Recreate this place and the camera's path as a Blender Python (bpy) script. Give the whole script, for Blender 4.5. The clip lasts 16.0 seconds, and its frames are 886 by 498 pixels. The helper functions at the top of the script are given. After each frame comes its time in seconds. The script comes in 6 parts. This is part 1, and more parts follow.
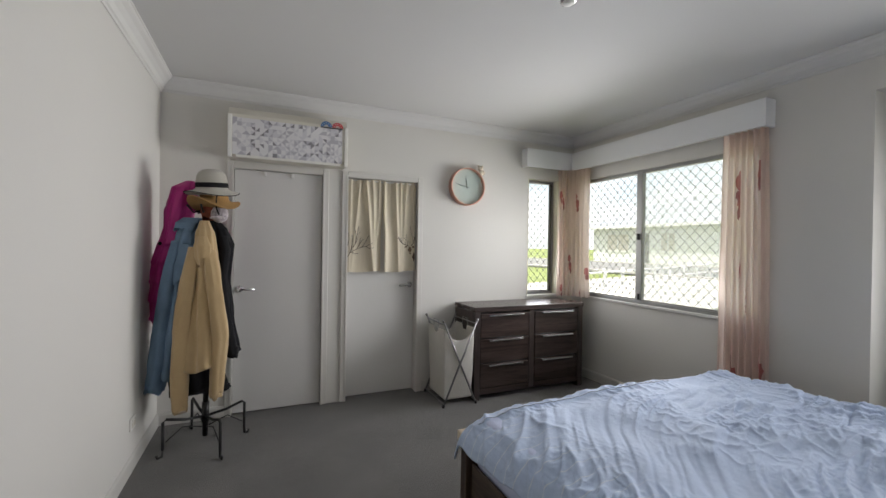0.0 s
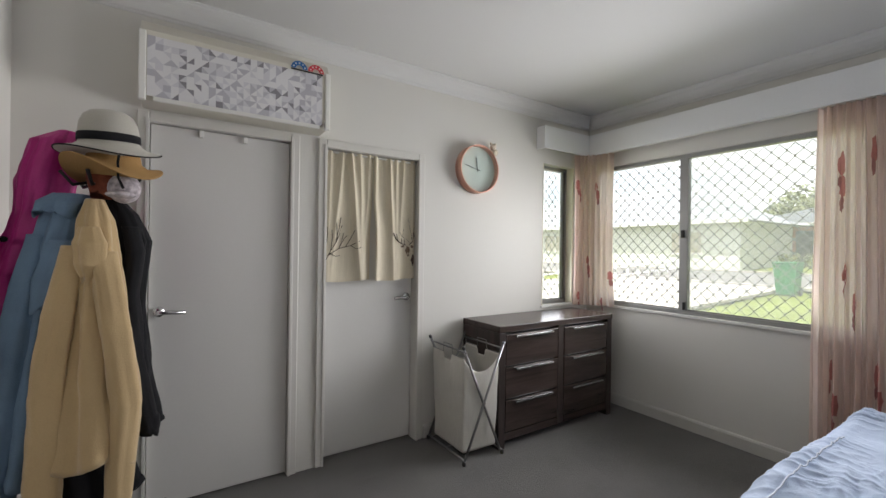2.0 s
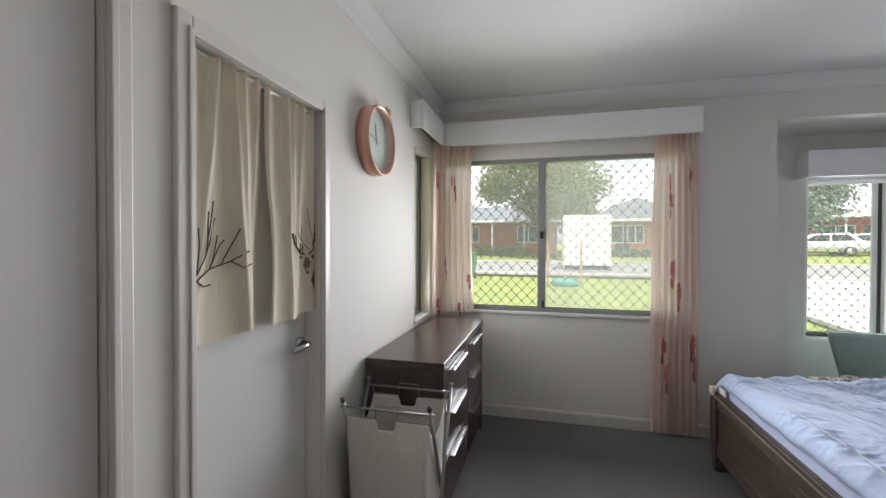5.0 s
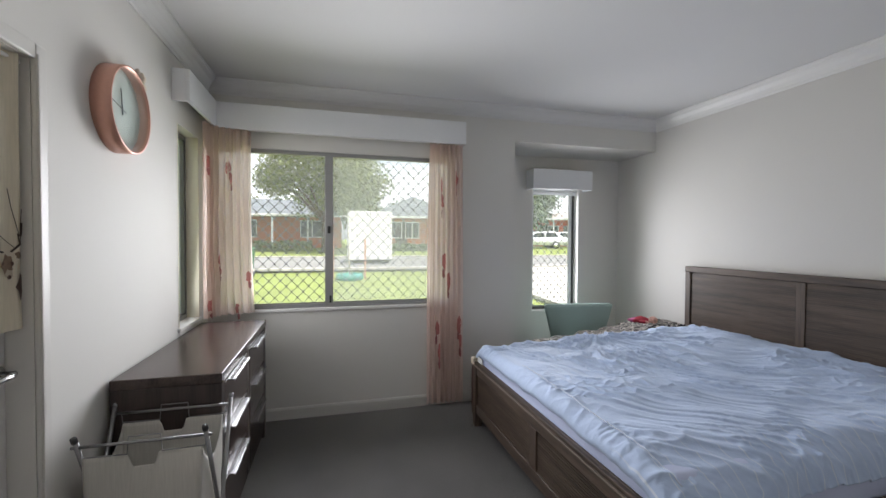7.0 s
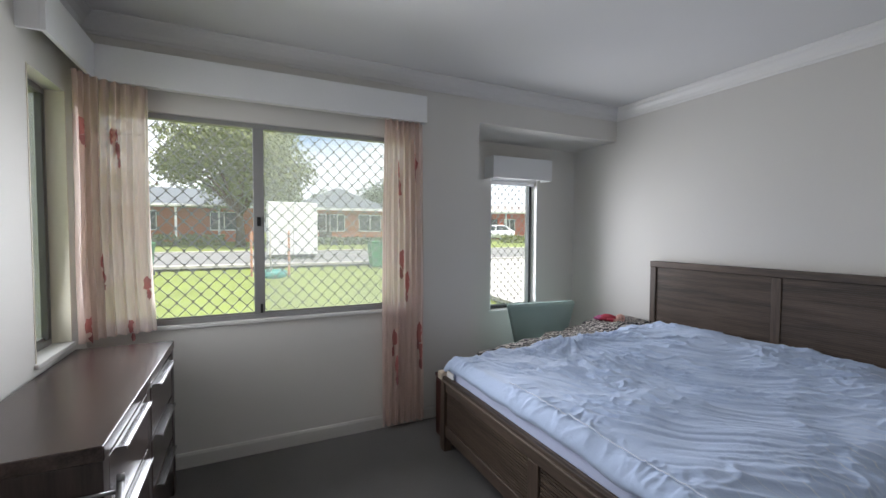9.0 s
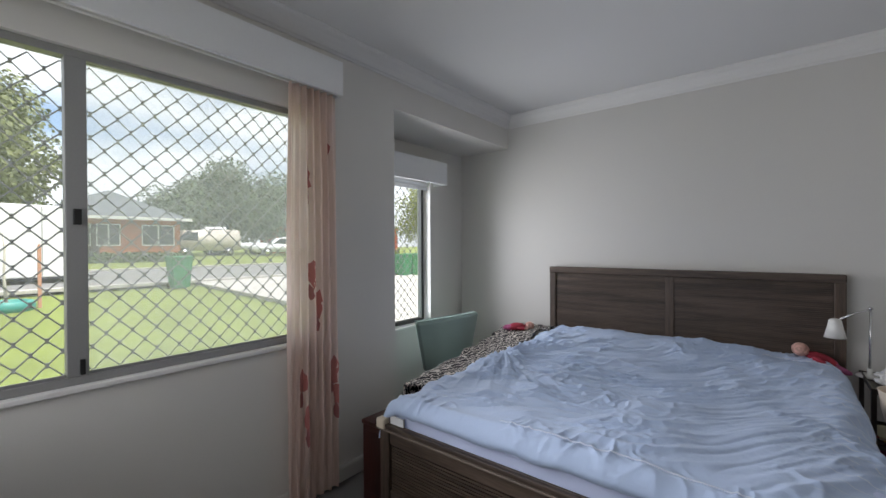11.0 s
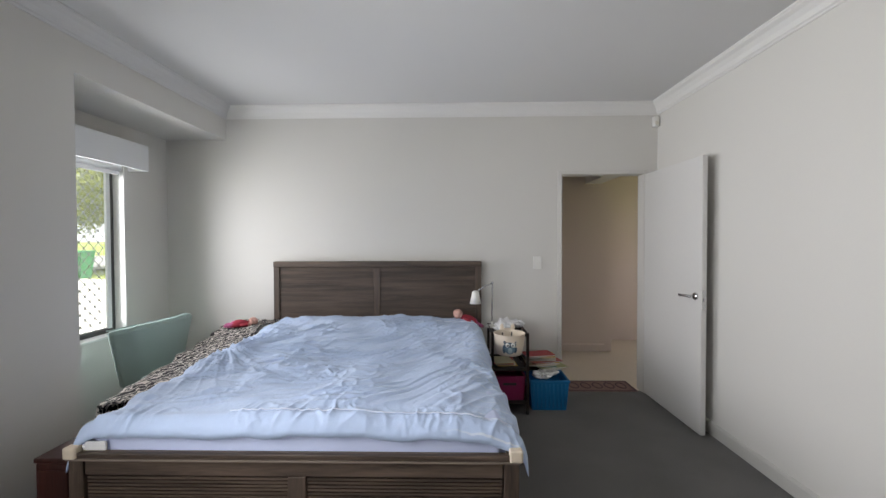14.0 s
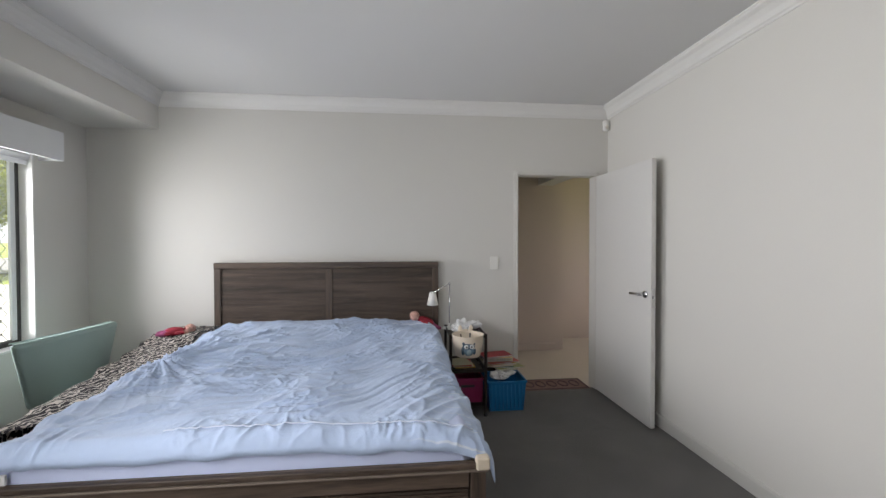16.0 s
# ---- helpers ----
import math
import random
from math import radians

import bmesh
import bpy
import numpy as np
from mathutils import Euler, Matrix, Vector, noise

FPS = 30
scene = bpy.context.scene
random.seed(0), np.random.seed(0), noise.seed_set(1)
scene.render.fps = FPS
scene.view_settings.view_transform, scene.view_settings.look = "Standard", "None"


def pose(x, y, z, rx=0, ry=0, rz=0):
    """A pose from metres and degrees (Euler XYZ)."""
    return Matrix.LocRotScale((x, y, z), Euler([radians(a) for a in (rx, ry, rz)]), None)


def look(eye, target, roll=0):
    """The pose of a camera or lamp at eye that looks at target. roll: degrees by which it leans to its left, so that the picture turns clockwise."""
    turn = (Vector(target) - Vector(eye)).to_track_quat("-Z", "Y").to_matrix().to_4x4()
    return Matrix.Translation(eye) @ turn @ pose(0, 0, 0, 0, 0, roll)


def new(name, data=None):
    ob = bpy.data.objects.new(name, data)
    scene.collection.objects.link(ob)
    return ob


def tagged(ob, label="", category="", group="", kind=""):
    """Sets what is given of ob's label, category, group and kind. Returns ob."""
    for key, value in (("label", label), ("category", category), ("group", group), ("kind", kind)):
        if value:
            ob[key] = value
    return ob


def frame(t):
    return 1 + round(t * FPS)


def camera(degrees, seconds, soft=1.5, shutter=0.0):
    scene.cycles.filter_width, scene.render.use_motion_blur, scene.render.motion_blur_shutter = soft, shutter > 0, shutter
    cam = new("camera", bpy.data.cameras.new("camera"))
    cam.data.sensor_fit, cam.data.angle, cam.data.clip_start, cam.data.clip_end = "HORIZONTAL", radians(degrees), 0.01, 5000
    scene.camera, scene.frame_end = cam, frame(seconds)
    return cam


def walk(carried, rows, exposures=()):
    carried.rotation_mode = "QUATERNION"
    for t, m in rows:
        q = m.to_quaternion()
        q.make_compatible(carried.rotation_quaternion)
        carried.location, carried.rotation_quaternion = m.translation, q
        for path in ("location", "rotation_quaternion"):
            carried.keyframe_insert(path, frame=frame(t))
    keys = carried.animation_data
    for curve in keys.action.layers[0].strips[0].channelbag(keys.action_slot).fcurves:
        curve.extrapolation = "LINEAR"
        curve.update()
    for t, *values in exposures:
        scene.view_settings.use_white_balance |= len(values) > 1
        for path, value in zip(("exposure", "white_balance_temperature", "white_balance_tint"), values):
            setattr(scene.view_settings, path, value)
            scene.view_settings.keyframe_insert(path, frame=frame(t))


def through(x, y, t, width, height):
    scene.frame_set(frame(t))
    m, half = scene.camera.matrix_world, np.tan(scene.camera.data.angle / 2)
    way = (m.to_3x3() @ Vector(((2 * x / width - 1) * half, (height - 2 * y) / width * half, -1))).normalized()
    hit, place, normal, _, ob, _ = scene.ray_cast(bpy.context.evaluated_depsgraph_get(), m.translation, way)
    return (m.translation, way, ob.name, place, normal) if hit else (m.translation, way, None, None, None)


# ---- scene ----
cam = camera(94.2, 16.0)
EXPOSURES = [(0.0, 1.33, 6600, 11), (1.5, 1.36, 6600, 11), (3.0, 1.53, 6550, 12), (6.0, 1.36, 6450, 12), (7.0, 1.36, 6400, 12), (9.0, 1.20, 6250, 12), (11.0, 0.95, 6300, 12), (12.0, 1.12, 6350, 13), (14.0, 1.62, 6500, 11), (16.0, 1.54, 6550, 11)]
PATH = [
    (0, (0.379, 0.341, 1.426), (1.181, 2.173, 1.416), 0.9),
    (0.5, (0.378, 0.579, 1.421), (1.209, 2.398, 1.407), 0.9),
    (1, (0.39, 0.848, 1.429), (1.277, 2.64, 1.416), 0.9),
    (1.5, (0.342, 1.163, 1.418), (1.313, 2.911, 1.413), 0.8),
    (2, (0.275, 1.507, 1.405), (1.365, 3.183, 1.406), 0.8),
    (2.5, (0.23, 1.842, 1.444), (1.477, 3.406, 1.432), 0.7),
    (3, (0.198, 2.193, 1.439), (1.601, 3.618, 1.425), 0.8),
    (3.2, (0.175, 2.345, 1.445), (1.642, 3.705, 1.43), 0.8),
    (5.3, (0.149, 3.238, 1.495), (2.126, 3.538, 1.461), 0.1),
    (5.5, (0.123, 3.252, 1.507), (2.116, 3.419, 1.466), 0.1),
    (6, (0.094, 3.23, 1.498), (2.09, 3.105, 1.453), 0.1),
    (6.5, (0.107, 3.217, 1.487), (2.074, 2.859, 1.439), 0.2),
    (7, (0.137, 3.217, 1.477), (2.067, 2.696, 1.432), 0.3),
    (7.5, (0.212, 3.2, 1.476), (2.107, 2.563, 1.424), 0.3),
    (8, (0.389, 3.192, 1.489), (2.251, 2.464, 1.425), 0.5),
    (8.2, (0.456, 3.189, 1.508), (2.308, 2.436, 1.433), 0.6),
    (10.3, (1.354, 3.59, 1.429), (2.902, 2.323, 1.409), -0.6),
    (10.5, (1.489, 3.556, 1.428), (2.955, 2.196, 1.413), -0.5),
    (11, (1.627, 3.589, 1.434), (2.883, 2.033, 1.421), -0.3),
    (11.5, (1.707, 3.648, 1.441), (2.696, 1.91, 1.42), -0.3),
    (12, (1.72, 3.707, 1.432), (2.437, 1.841, 1.408), -0.3),
    (12.5, (1.681, 3.754, 1.425), (2.167, 1.814, 1.399), -0.3),
    (13, (1.619, 3.811, 1.425), (1.921, 1.835, 1.396), -0.3),
    (13.5, (1.563, 3.853, 1.421), (1.726, 1.86, 1.39), -0.3),
    (14, (1.557, 3.872, 1.439), (1.6, 1.873, 1.397), -0.2),
    (14.5, (1.562, 3.871, 1.445), (1.518, 1.872, 1.4), -0.1),
    (15, (1.566, 3.868, 1.445), (1.458, 1.872, 1.399), -0.1),
    (15.5, (1.577, 3.842, 1.439), (1.419, 1.849, 1.395), -0.1),
    (16, (1.612, 3.778, 1.425), (1.414, 1.788, 1.39), -0.1),
]
walk(cam, [(t, look(eye, target, roll)) for t, eye, target, roll in PATH], EXPOSURES)

# ---- world, sun, large lights ----
world = bpy.data.worlds.new("sky")
scene.world = world
world.use_nodes = True
_wn = world.node_tree.nodes
_sky = _wn.new("ShaderNodeTexSky")
_sky.sky_type, _sky.sun_disc = "NISHITA", False
_sky.sun_elevation, _sky.sun_rotation = radians(68), radians(251)
_sky.dust_density, _sky.ozone_density = 4.0, 1.0
# broken white cloud over the sky
_co, _mp, _cl, _cr, _mx = _wn.new("ShaderNodeTexCoord"), _wn.new("ShaderNodeMapping"), _wn.new("ShaderNodeTexNoise"), _wn.new("ShaderNodeValToRGB"), _wn.new("ShaderNodeMix")
_mp.inputs["Scale"].default_value = (1, 1, 2.6)
_cl.inputs["Scale"].default_value, _cl.inputs["Detail"].default_value = 2.4, 7
_cr.color_ramp.elements[0].position, _cr.color_ramp.elements[1].position = 0.33, 0.52
_mx.data_type = "RGBA"
_mx.inputs[7].default_value = (5.2, 5.3, 5.4, 1)
_wl = world.node_tree.links
_wl.new(_co.outputs["Generated"], _mp.inputs[0])
_wl.new(_mp.outputs[0], _cl.inputs["Vector"])
_wl.new(_cl.outputs[0], _cr.inputs[0])
_wl.new(_cr.outputs[0], _mx.inputs[0])
_wl.new(_sky.outputs[0], _mx.inputs[6])
_wl.new(_mx.outputs[2], _wn["Background"].inputs[0])
_wn["Background"].inputs[1].default_value = 0.15
sun = new("sun", bpy.data.lights.new("sun", "SUN"))
sun.data.energy, sun.data.angle, sun.data.color = 4.0, radians(1.5), (1.0, 0.95, 0.88)
sun.matrix_world = look((-10, -3.4, 60), (0, 0, 34))


def window_light(name, x, y, z, w, h, direction, energy, spread=118):
    lamp = new(name, bpy.data.lights.new(name, "AREA"))
    lamp.data.shape, lamp.data.size, lamp.data.size_y = "RECTANGLE", w, h
    lamp.data.energy, lamp.data.color = energy, (0.965, 0.97, 1.0)
    lamp.data.spread = radians(spread)
    lamp.matrix_world = look((x, y, z), (x + direction[0], y + direction[1], z + direction[2]))
    return lamp


SKY_E, SKY_N, SKY_R, HALL_FILL = 12.0, 2.4, 7.5, 0.35
window_light("window_light", 3.67, 3.115, 1.56, 1.36, 1.0, (-1, 0, -0.08), SKY_E, 122)
window_light("window_light", 3.275, 4.17, 1.55, 0.34, 1.15, (0, -1, -0.10), SKY_N)
window_light("window_light", 4.345, 0.79, 1.36, 0.52, 1.2, (-1, 0, 0.0), SKY_R, 124)

# added fill lamp for the hall, at an unseen made-up opening
window_light("hall_fill_light", -2.28, -0.9, 1.5, 0.9, 1.2, (1, 0, -0.1), HALL_FILL)

# ---- plan ----
W, E, S, N, CEIL = -0.36, 3.70, -0.02, 4.15, 2.70
RX, RY, RZ = 4.28, 1.56, 2.40          # alcove: back wall, north cheek, soffit
T = 0.12                               # wall thickness
SILL, HEAD = 0.905, 2.20               # main window
DOOR_H = 2.05


# ---- materials ----
def material(name, color, rough=0.6, metal=0.0, vary=0.06, scale=3.0, grain=60.0, bump=0.05, stretch=(1, 1, 1), sheen=0.0, coat=0.0, per_object=0.0, crumple=0.0):
    """Base colour with broad stains, fine grain and a fine relief, in object metres."""
    m = bpy.data.materials.new(name)
    m.use_nodes = True
    n, l = m.node_tree.nodes, m.node_tree.links
    b = n["Principled BSDF"]
    co = n.new("ShaderNodeTexCoord")
    mp = n.new("ShaderNodeMapping")
    mp.inputs["Scale"].default_value = stretch
    l.new(co.outputs["Object"], mp.inputs[0])
    broad, fine = n.new("ShaderNodeTexNoise"), n.new("ShaderNodeTexNoise")
    broad.inputs["Scale"].default_value, fine.inputs["Scale"].default_value = scale, grain
    broad.inputs["Detail"].default_value, fine.inputs["Detail"].default_value = 4, 3
    for t in (broad, fine):
        l.new(mp.outputs[0], t.inputs["Vector"])
    mix = n.new("ShaderNodeMath")
    mix.operation = "ADD"
    l.new(broad.outputs[0], mix.inputs[0])
    l.new(fine.outputs[0], mix.inputs[1])
    last = mix.outputs[0]
    if per_object:
        info, mul = n.new("ShaderNodeObjectInfo"), n.new("ShaderNodeMath")
        mul.operation, mul.inputs[1].default_value = "MULTIPLY_ADD", per_object
        l.new(info.outputs["Random"], mul.inputs[0])
        l.new(last, mul.inputs[2])
        last = mul.outputs[0]
    ramp = n.new("ShaderNodeMapRange")
    ramp.inputs["From Min"].default_value, ramp.inputs["From Max"].default_value = 0.6, 1.4
    ramp.inputs["To Min"].default_value, ramp.inputs["To Max"].default_value = 1 - vary, 1 + vary
    l.new(last, ramp.inputs[0])
    hsv = n.new("ShaderNodeHueSaturation")
    hsv.inputs["Color"].default_value = (*color, 1)
    l.new(ramp.outputs[0], hsv.inputs["Value"])
    l.new(hsv.outputs[0], b.inputs["Base Color"])
    b.inputs["Roughness"].default_value, b.inputs["Metallic"].default_value = rough, metal
    b.inputs["Sheen Weight"].default_value, b.inputs["Coat Weight"].default_value = sheen, coat
    if bump:
        bp = n.new("ShaderNodeBump")
        bp.inputs["Strength"].default_value, bp.inputs["Distance"].default_value = bump, 0.01
        l.new(fine.outputs[0], bp.inputs["Height"])
        l.new(bp.outputs[0], b.inputs["Normal"])
        if crumple:
            cr, pw, b2 = n.new("ShaderNodeTexNoise"), n.new("ShaderNodeMath"), n.new("ShaderNodeBump")
            cr.inputs["Scale"].default_value, cr.inputs["Detail"].default_value, cr.inputs["Distortion"].default_value = 11.0, 3.0, 1.6
            pw.operation, pw.inputs[1].default_value = "PINGPONG", 0.5
            l.new(mp.outputs[0], cr.inputs["Vector"])
            l.new(cr.outputs[0], pw.inputs[0])
            b2.inputs["Strength"].default_value, b2.inputs["Distance"].default_value = crumple, 0.03
            l.new(pw.outputs[0], b2.inputs["Height"])
            l.new(bp.outputs[0], b2.inputs["Normal"])
            l.new(b2.outputs[0], b.inputs["Normal"])
    return m


def wood(name, dark, light, axis=0, rough=0.45, scale=6.0):
    """Stained wood with grain along one axis."""
    m = bpy.data.materials.new(name)
    m.use_nodes = True
    n, l = m.node_tree.nodes, m.node_tree.links
    b = n["Principled BSDF"]
    co, mp = n.new("ShaderNodeTexCoord"), n.new("ShaderNodeMapping")
    st = [14.0, 14.0, 14.0]
    st[axis] = 0.9
    mp.inputs["Scale"].default_value = st
    l.new(co.outputs["Object"], mp.inputs[0])
    t, f = n.new("ShaderNodeTexNoise"), n.new("ShaderNodeTexNoise")
    t.inputs["Scale"].default_value, t.inputs["Detail"].default_value, t.inputs["Distortion"].default_value = scale / 6, 6, 1.2
    f.inputs["Scale"].default_value, f.inputs["Detail"].default_value = scale * 2, 4
    l.new(mp.outputs[0], t.inputs["Vector"])
    l.new(mp.outputs[0], f.inputs["Vector"])
    add = n.new("ShaderNodeMath")
    add.operation = "MULTIPLY_ADD"
    add.inputs[1].default_value = 0.5
    l.new(f.outputs[0], add.inputs[0])
    l.new(t.outputs[0], add.inputs[2])
    r = n.new("ShaderNodeValToRGB")
    r.color_ramp.elements[0].position, r.color_ramp.elements[1].position = 0.5, 1.0
    r.color_ramp.elements[0].color, r.color_ramp.elements[1].color = (*dark, 1), (*light, 1)
    l.new(add.outputs[0], r.inputs[0])
    l.new(r.outputs[0], b.inputs["Base Color"])
    b.inputs["Roughness"].default_value = rough
    bp = n.new("ShaderNodeBump")
    bp.inputs["Strength"].default_value, bp.inputs["Distance"].default_value = 0.15, 0.004
    l.new(add.outputs[0], bp.inputs["Height"])
    l.new(bp.outputs[0], b.inputs["Normal"])
    return m


def glass(name="pane_glass", veil=0.10):
    m = bpy.data.materials.new(name)
    m.use_nodes = True
    n, l = m.node_tree.nodes, m.node_tree.links
    n.remove(n["Principled BSDF"])
    tr, gl, mx, lw, pw = n.new("ShaderNodeBsdfTransparent"), n.new("ShaderNodeBsdfGlossy"), n.new("ShaderNodeMixShader"), n.new("ShaderNodeLayerWeight"), n.new("ShaderNodeMath")
    tr.inputs[0].default_value = (0.97, 0.985, 0.98, 1)
    gl.inputs["Roughness"].default_value = 0.02
    pw.operation, pw.inputs[1].default_value = "POWER", 6.0
    l.new(lw.outputs["Facing"], pw.inputs[0])
    l.new(pw.outputs[0], mx.inputs[0])
    l.new(tr.outputs[0], mx.inputs[1])
    l.new(gl.outputs[0], mx.inputs[2])
    # thin film: some dust, plus a veil added for glare over the view
    tl, film = n.new("ShaderNodeBsdfTranslucent"), n.new("ShaderNodeMixShader")
    tl.inputs[0].default_value = (0.9, 0.92, 0.92, 1)
    film.inputs[0].default_value = veil
    l.new(mx.outputs[0], film.inputs[1])
    l.new(tl.outputs[0], film.inputs[2])
    l.new(film.outputs[0], n["Material Output"].inputs[0])
    return m


def striped(m, pitch=0.066, width=0.06, mix=0.7, color=(0.74, 0.78, 0.86, 1)):
    """Thin pale woven stripes across y along the west border, wandering a little with the cloth."""
    n, l = m.node_tree.nodes, m.node_tree.links
    b = n["Principled BSDF"]
    base = b.inputs["Base Color"].links[0].from_socket
    co, sep, ns, add, fr, lt, ml, mx = (n.new("ShaderNode" + k) for k in ("TexCoord", "SeparateXYZ", "TexNoise", "Math", "Math", "Math", "Math", "Mix"))
    ns.inputs["Scale"].default_value, ns.inputs["Detail"].default_value = 5.0, 2.0
    l.new(co.outputs["Object"], sep.inputs[0])
    l.new(co.outputs["Object"], ns.inputs["Vector"])
    add.operation, add.inputs[1].default_value = "MULTIPLY_ADD", 0.035
    l.new(ns.outputs[0], add.inputs[0])
    l.new(sep.outputs["Y"], add.inputs[2])
    ml.operation, ml.inputs[1].default_value = "MULTIPLY", 1.0 / pitch
    l.new(add.outputs[0], ml.inputs[0])
    fr.operation = "FRACT"
    l.new(ml.outputs[0], fr.inputs[0])
    lt.operation, lt.inputs[1].default_value = "LESS_THAN", width
    l.new(fr.outputs[0], lt.inputs[0])
    st = n.new("ShaderNodeMath")
    st.operation, st.inputs[1].default_value = "MULTIPLY", mix
    edge = n.new("ShaderNodeMapRange")
    edge.inputs["From Min"].default_value, edge.inputs["From Max"].default_value = 1.62, 1.42
    l.new(sep.outputs["X"], edge.inputs[0])
    on = n.new("ShaderNodeMath")
    on.operation = "MULTIPLY"
    l.new(lt.outputs[0], on.inputs[0])
    l.new(edge.outputs[0], on.inputs[1])
    l.new(on.outputs[0], st.inputs[0])
    mx.data_type = "RGBA"
    mx.inputs[7].default_value = color
    l.new(st.outputs[0], mx.inputs[0])
    l.new(base, mx.inputs[6])
    l.new(mx.outputs[2], b.inputs["Base Color"])
    return m


WALL = material("wall_paint", (0.66, 0.645, 0.61), 0.75, vary=0.02, scale=1.2, grain=180, bump=0.04)
CEILP = material("ceiling_paint", (0.66, 0.655, 0.65), 0.85, vary=0.02, scale=0.8, grain=120, bump=0.04)
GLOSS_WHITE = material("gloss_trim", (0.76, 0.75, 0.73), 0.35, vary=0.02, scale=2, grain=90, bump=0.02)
DOOR_PAINT = material("door_paint", (0.66, 0.65, 0.63), 0.4, vary=0.02, scale=1.5, grain=90, bump=0.02)
PELMET = material("pelmet_paint", (0.78, 0.79, 0.80), 0.5, vary=0.02, scale=2, grain=90, bump=0.02)
CARPET = material("carpet", (0.119, 0.114, 0.109), 0.95, vary=0.32, scale=2.6, grain=210, bump=0.9, sheen=0.2)
TILE = material("hall_tile", (0.62, 0.55, 0.46), 0.3, vary=0.06, scale=2.0, grain=40, bump=0.01, per_object=0.2)
HALLW = material("hall_paint", (0.665, 0.578, 0.53), 0.75, vary=0.02, scale=1.2, grain=180, bump=0.04)
GROUT = material("grout", (0.45, 0.40, 0.34), 0.9)
BROWN_X = wood("dark_wood_x", (0.026, 0.019, 0.0175), (0.078, 0.054, 0.047), 0, 0.27)
BROWN_Z = wood("dark_wood_z", (0.024, 0.018, 0.017), (0.068, 0.049, 0.044), 2, 0.38)
BED_X = wood("bed_wood_x", (0.030, 0.0205, 0.0155), (0.134, 0.094, 0.069), 0, 0.5)
BED_Y = wood("bed_wood_y", (0.030, 0.0205, 0.0155), (0.134, 0.094, 0.069), 1, 0.5)
BED_Z = wood("bed_wood_z", (0.030, 0.0205, 0.0155), (0.134, 0.094, 0.069), 2, 0.5)
CHROME = material("brushed_steel", (0.62, 0.62, 0.63), 0.25, 1.0, vary=0.05, grain=200, bump=0.02)
ALU = material("window_aluminium", (0.31, 0.31, 0.305), 0.45, 0.5, vary=0.05, grain=150, bump=0.02)
BLACK = material("black_metal", (0.018, 0.018, 0.018), 0.4, 0.3, vary=0.1, bump=0.02)
GLASS, HAZED = glass(), glass("dusty_glass", 0.26)
MESHC = material("mesh_aluminium", (0.21, 0.21, 0.205), 0.5, 0.4, vary=0.08, grain=150, bump=0.02)
BRONZE = material("dark_aluminium", (0.10, 0.098, 0.095), 0.45, 0.5, vary=0.05, grain=150, bump=0.02)
CREAM_TRIM = material("cream_trim", (0.70, 0.66, 0.54), 0.5, vary=0.03, scale=2, grain=90, bump=0.02)
FRAME_PAINT = material("door_frame_paint", (0.63, 0.615, 0.58), 0.45, vary=0.02, scale=2, grain=90, bump=0.02)
SKIRT = material("skirting_paint", (0.57, 0.56, 0.53), 0.5, vary=0.03, scale=2, grain=90, bump=0.02)
SHEET = material("mattress_sheet", (0.61, 0.675, 0.90), 0.8, vary=0.03, scale=3, grain=300, bump=0.1)
DUVET = striped(material("duvet_cotton", (0.480, 0.590, 0.800), 0.75, vary=0.05, scale=4, grain=380, bump=0.15, sheen=0.15, crumple=0.12))


# ---- building helpers ----
def finish(name, bm, mat, smooth=False):
    me = bpy.data.meshes.new(name)
    bm.normal_update()
    bm.to_mesh(me)
    bm.free()
    for m in (mat if isinstance(mat, (list, tuple)) else [mat]):
        me.materials.append(m)
    if smooth:
        me.polygons.foreach_set("use_smooth", [True] * len(me.polygons))
    return me


def part(name, bm, mat, parent=None, label="", smooth=False):
    ob = new(name, finish(name, bm, mat, smooth))
    if parent is not None:
        ob.parent = parent
    if label:
        tagged(ob, label)
    return ob


def thing(name, label, category, group="", at=(0, 0, 0)):
    ob = new(name)
    ob.empty_display_size = 0.1
    ob.location = at
    return tagged(ob, label, category, group)


def structure(name, bm, mat, label="", smooth=False):
    return tagged(part(name, bm, mat, None, label, smooth), kind="structure")


def box(x0, x1, y0, y1, z0, z1, bevel=0.0, bm=None, seg=2):
    out = bm or bmesh.new()
    geo = bmesh.ops.create_cube(out, size=1.0)
    vs = geo["verts"]
    for v in vs:
        v.co = Vector((x0 + (v.co.x + 0.5) * (x1 - x0), y0 + (v.co.y + 0.5) * (y1 - y0), z0 + (v.co.z + 0.5) * (z1 - z0)))
    if bevel:
        es = list({e for v in vs for e in v.link_edges})
        bmesh.ops.bevel(out, geom=es, offset=bevel, segments=seg, affect="EDGES", profile=0.5)
    return out


def boxes(*rows, bevel=0.0):
    bm = bmesh.new()
    for r in rows:
        box(*r, bevel=bevel, bm=bm)
    return bm


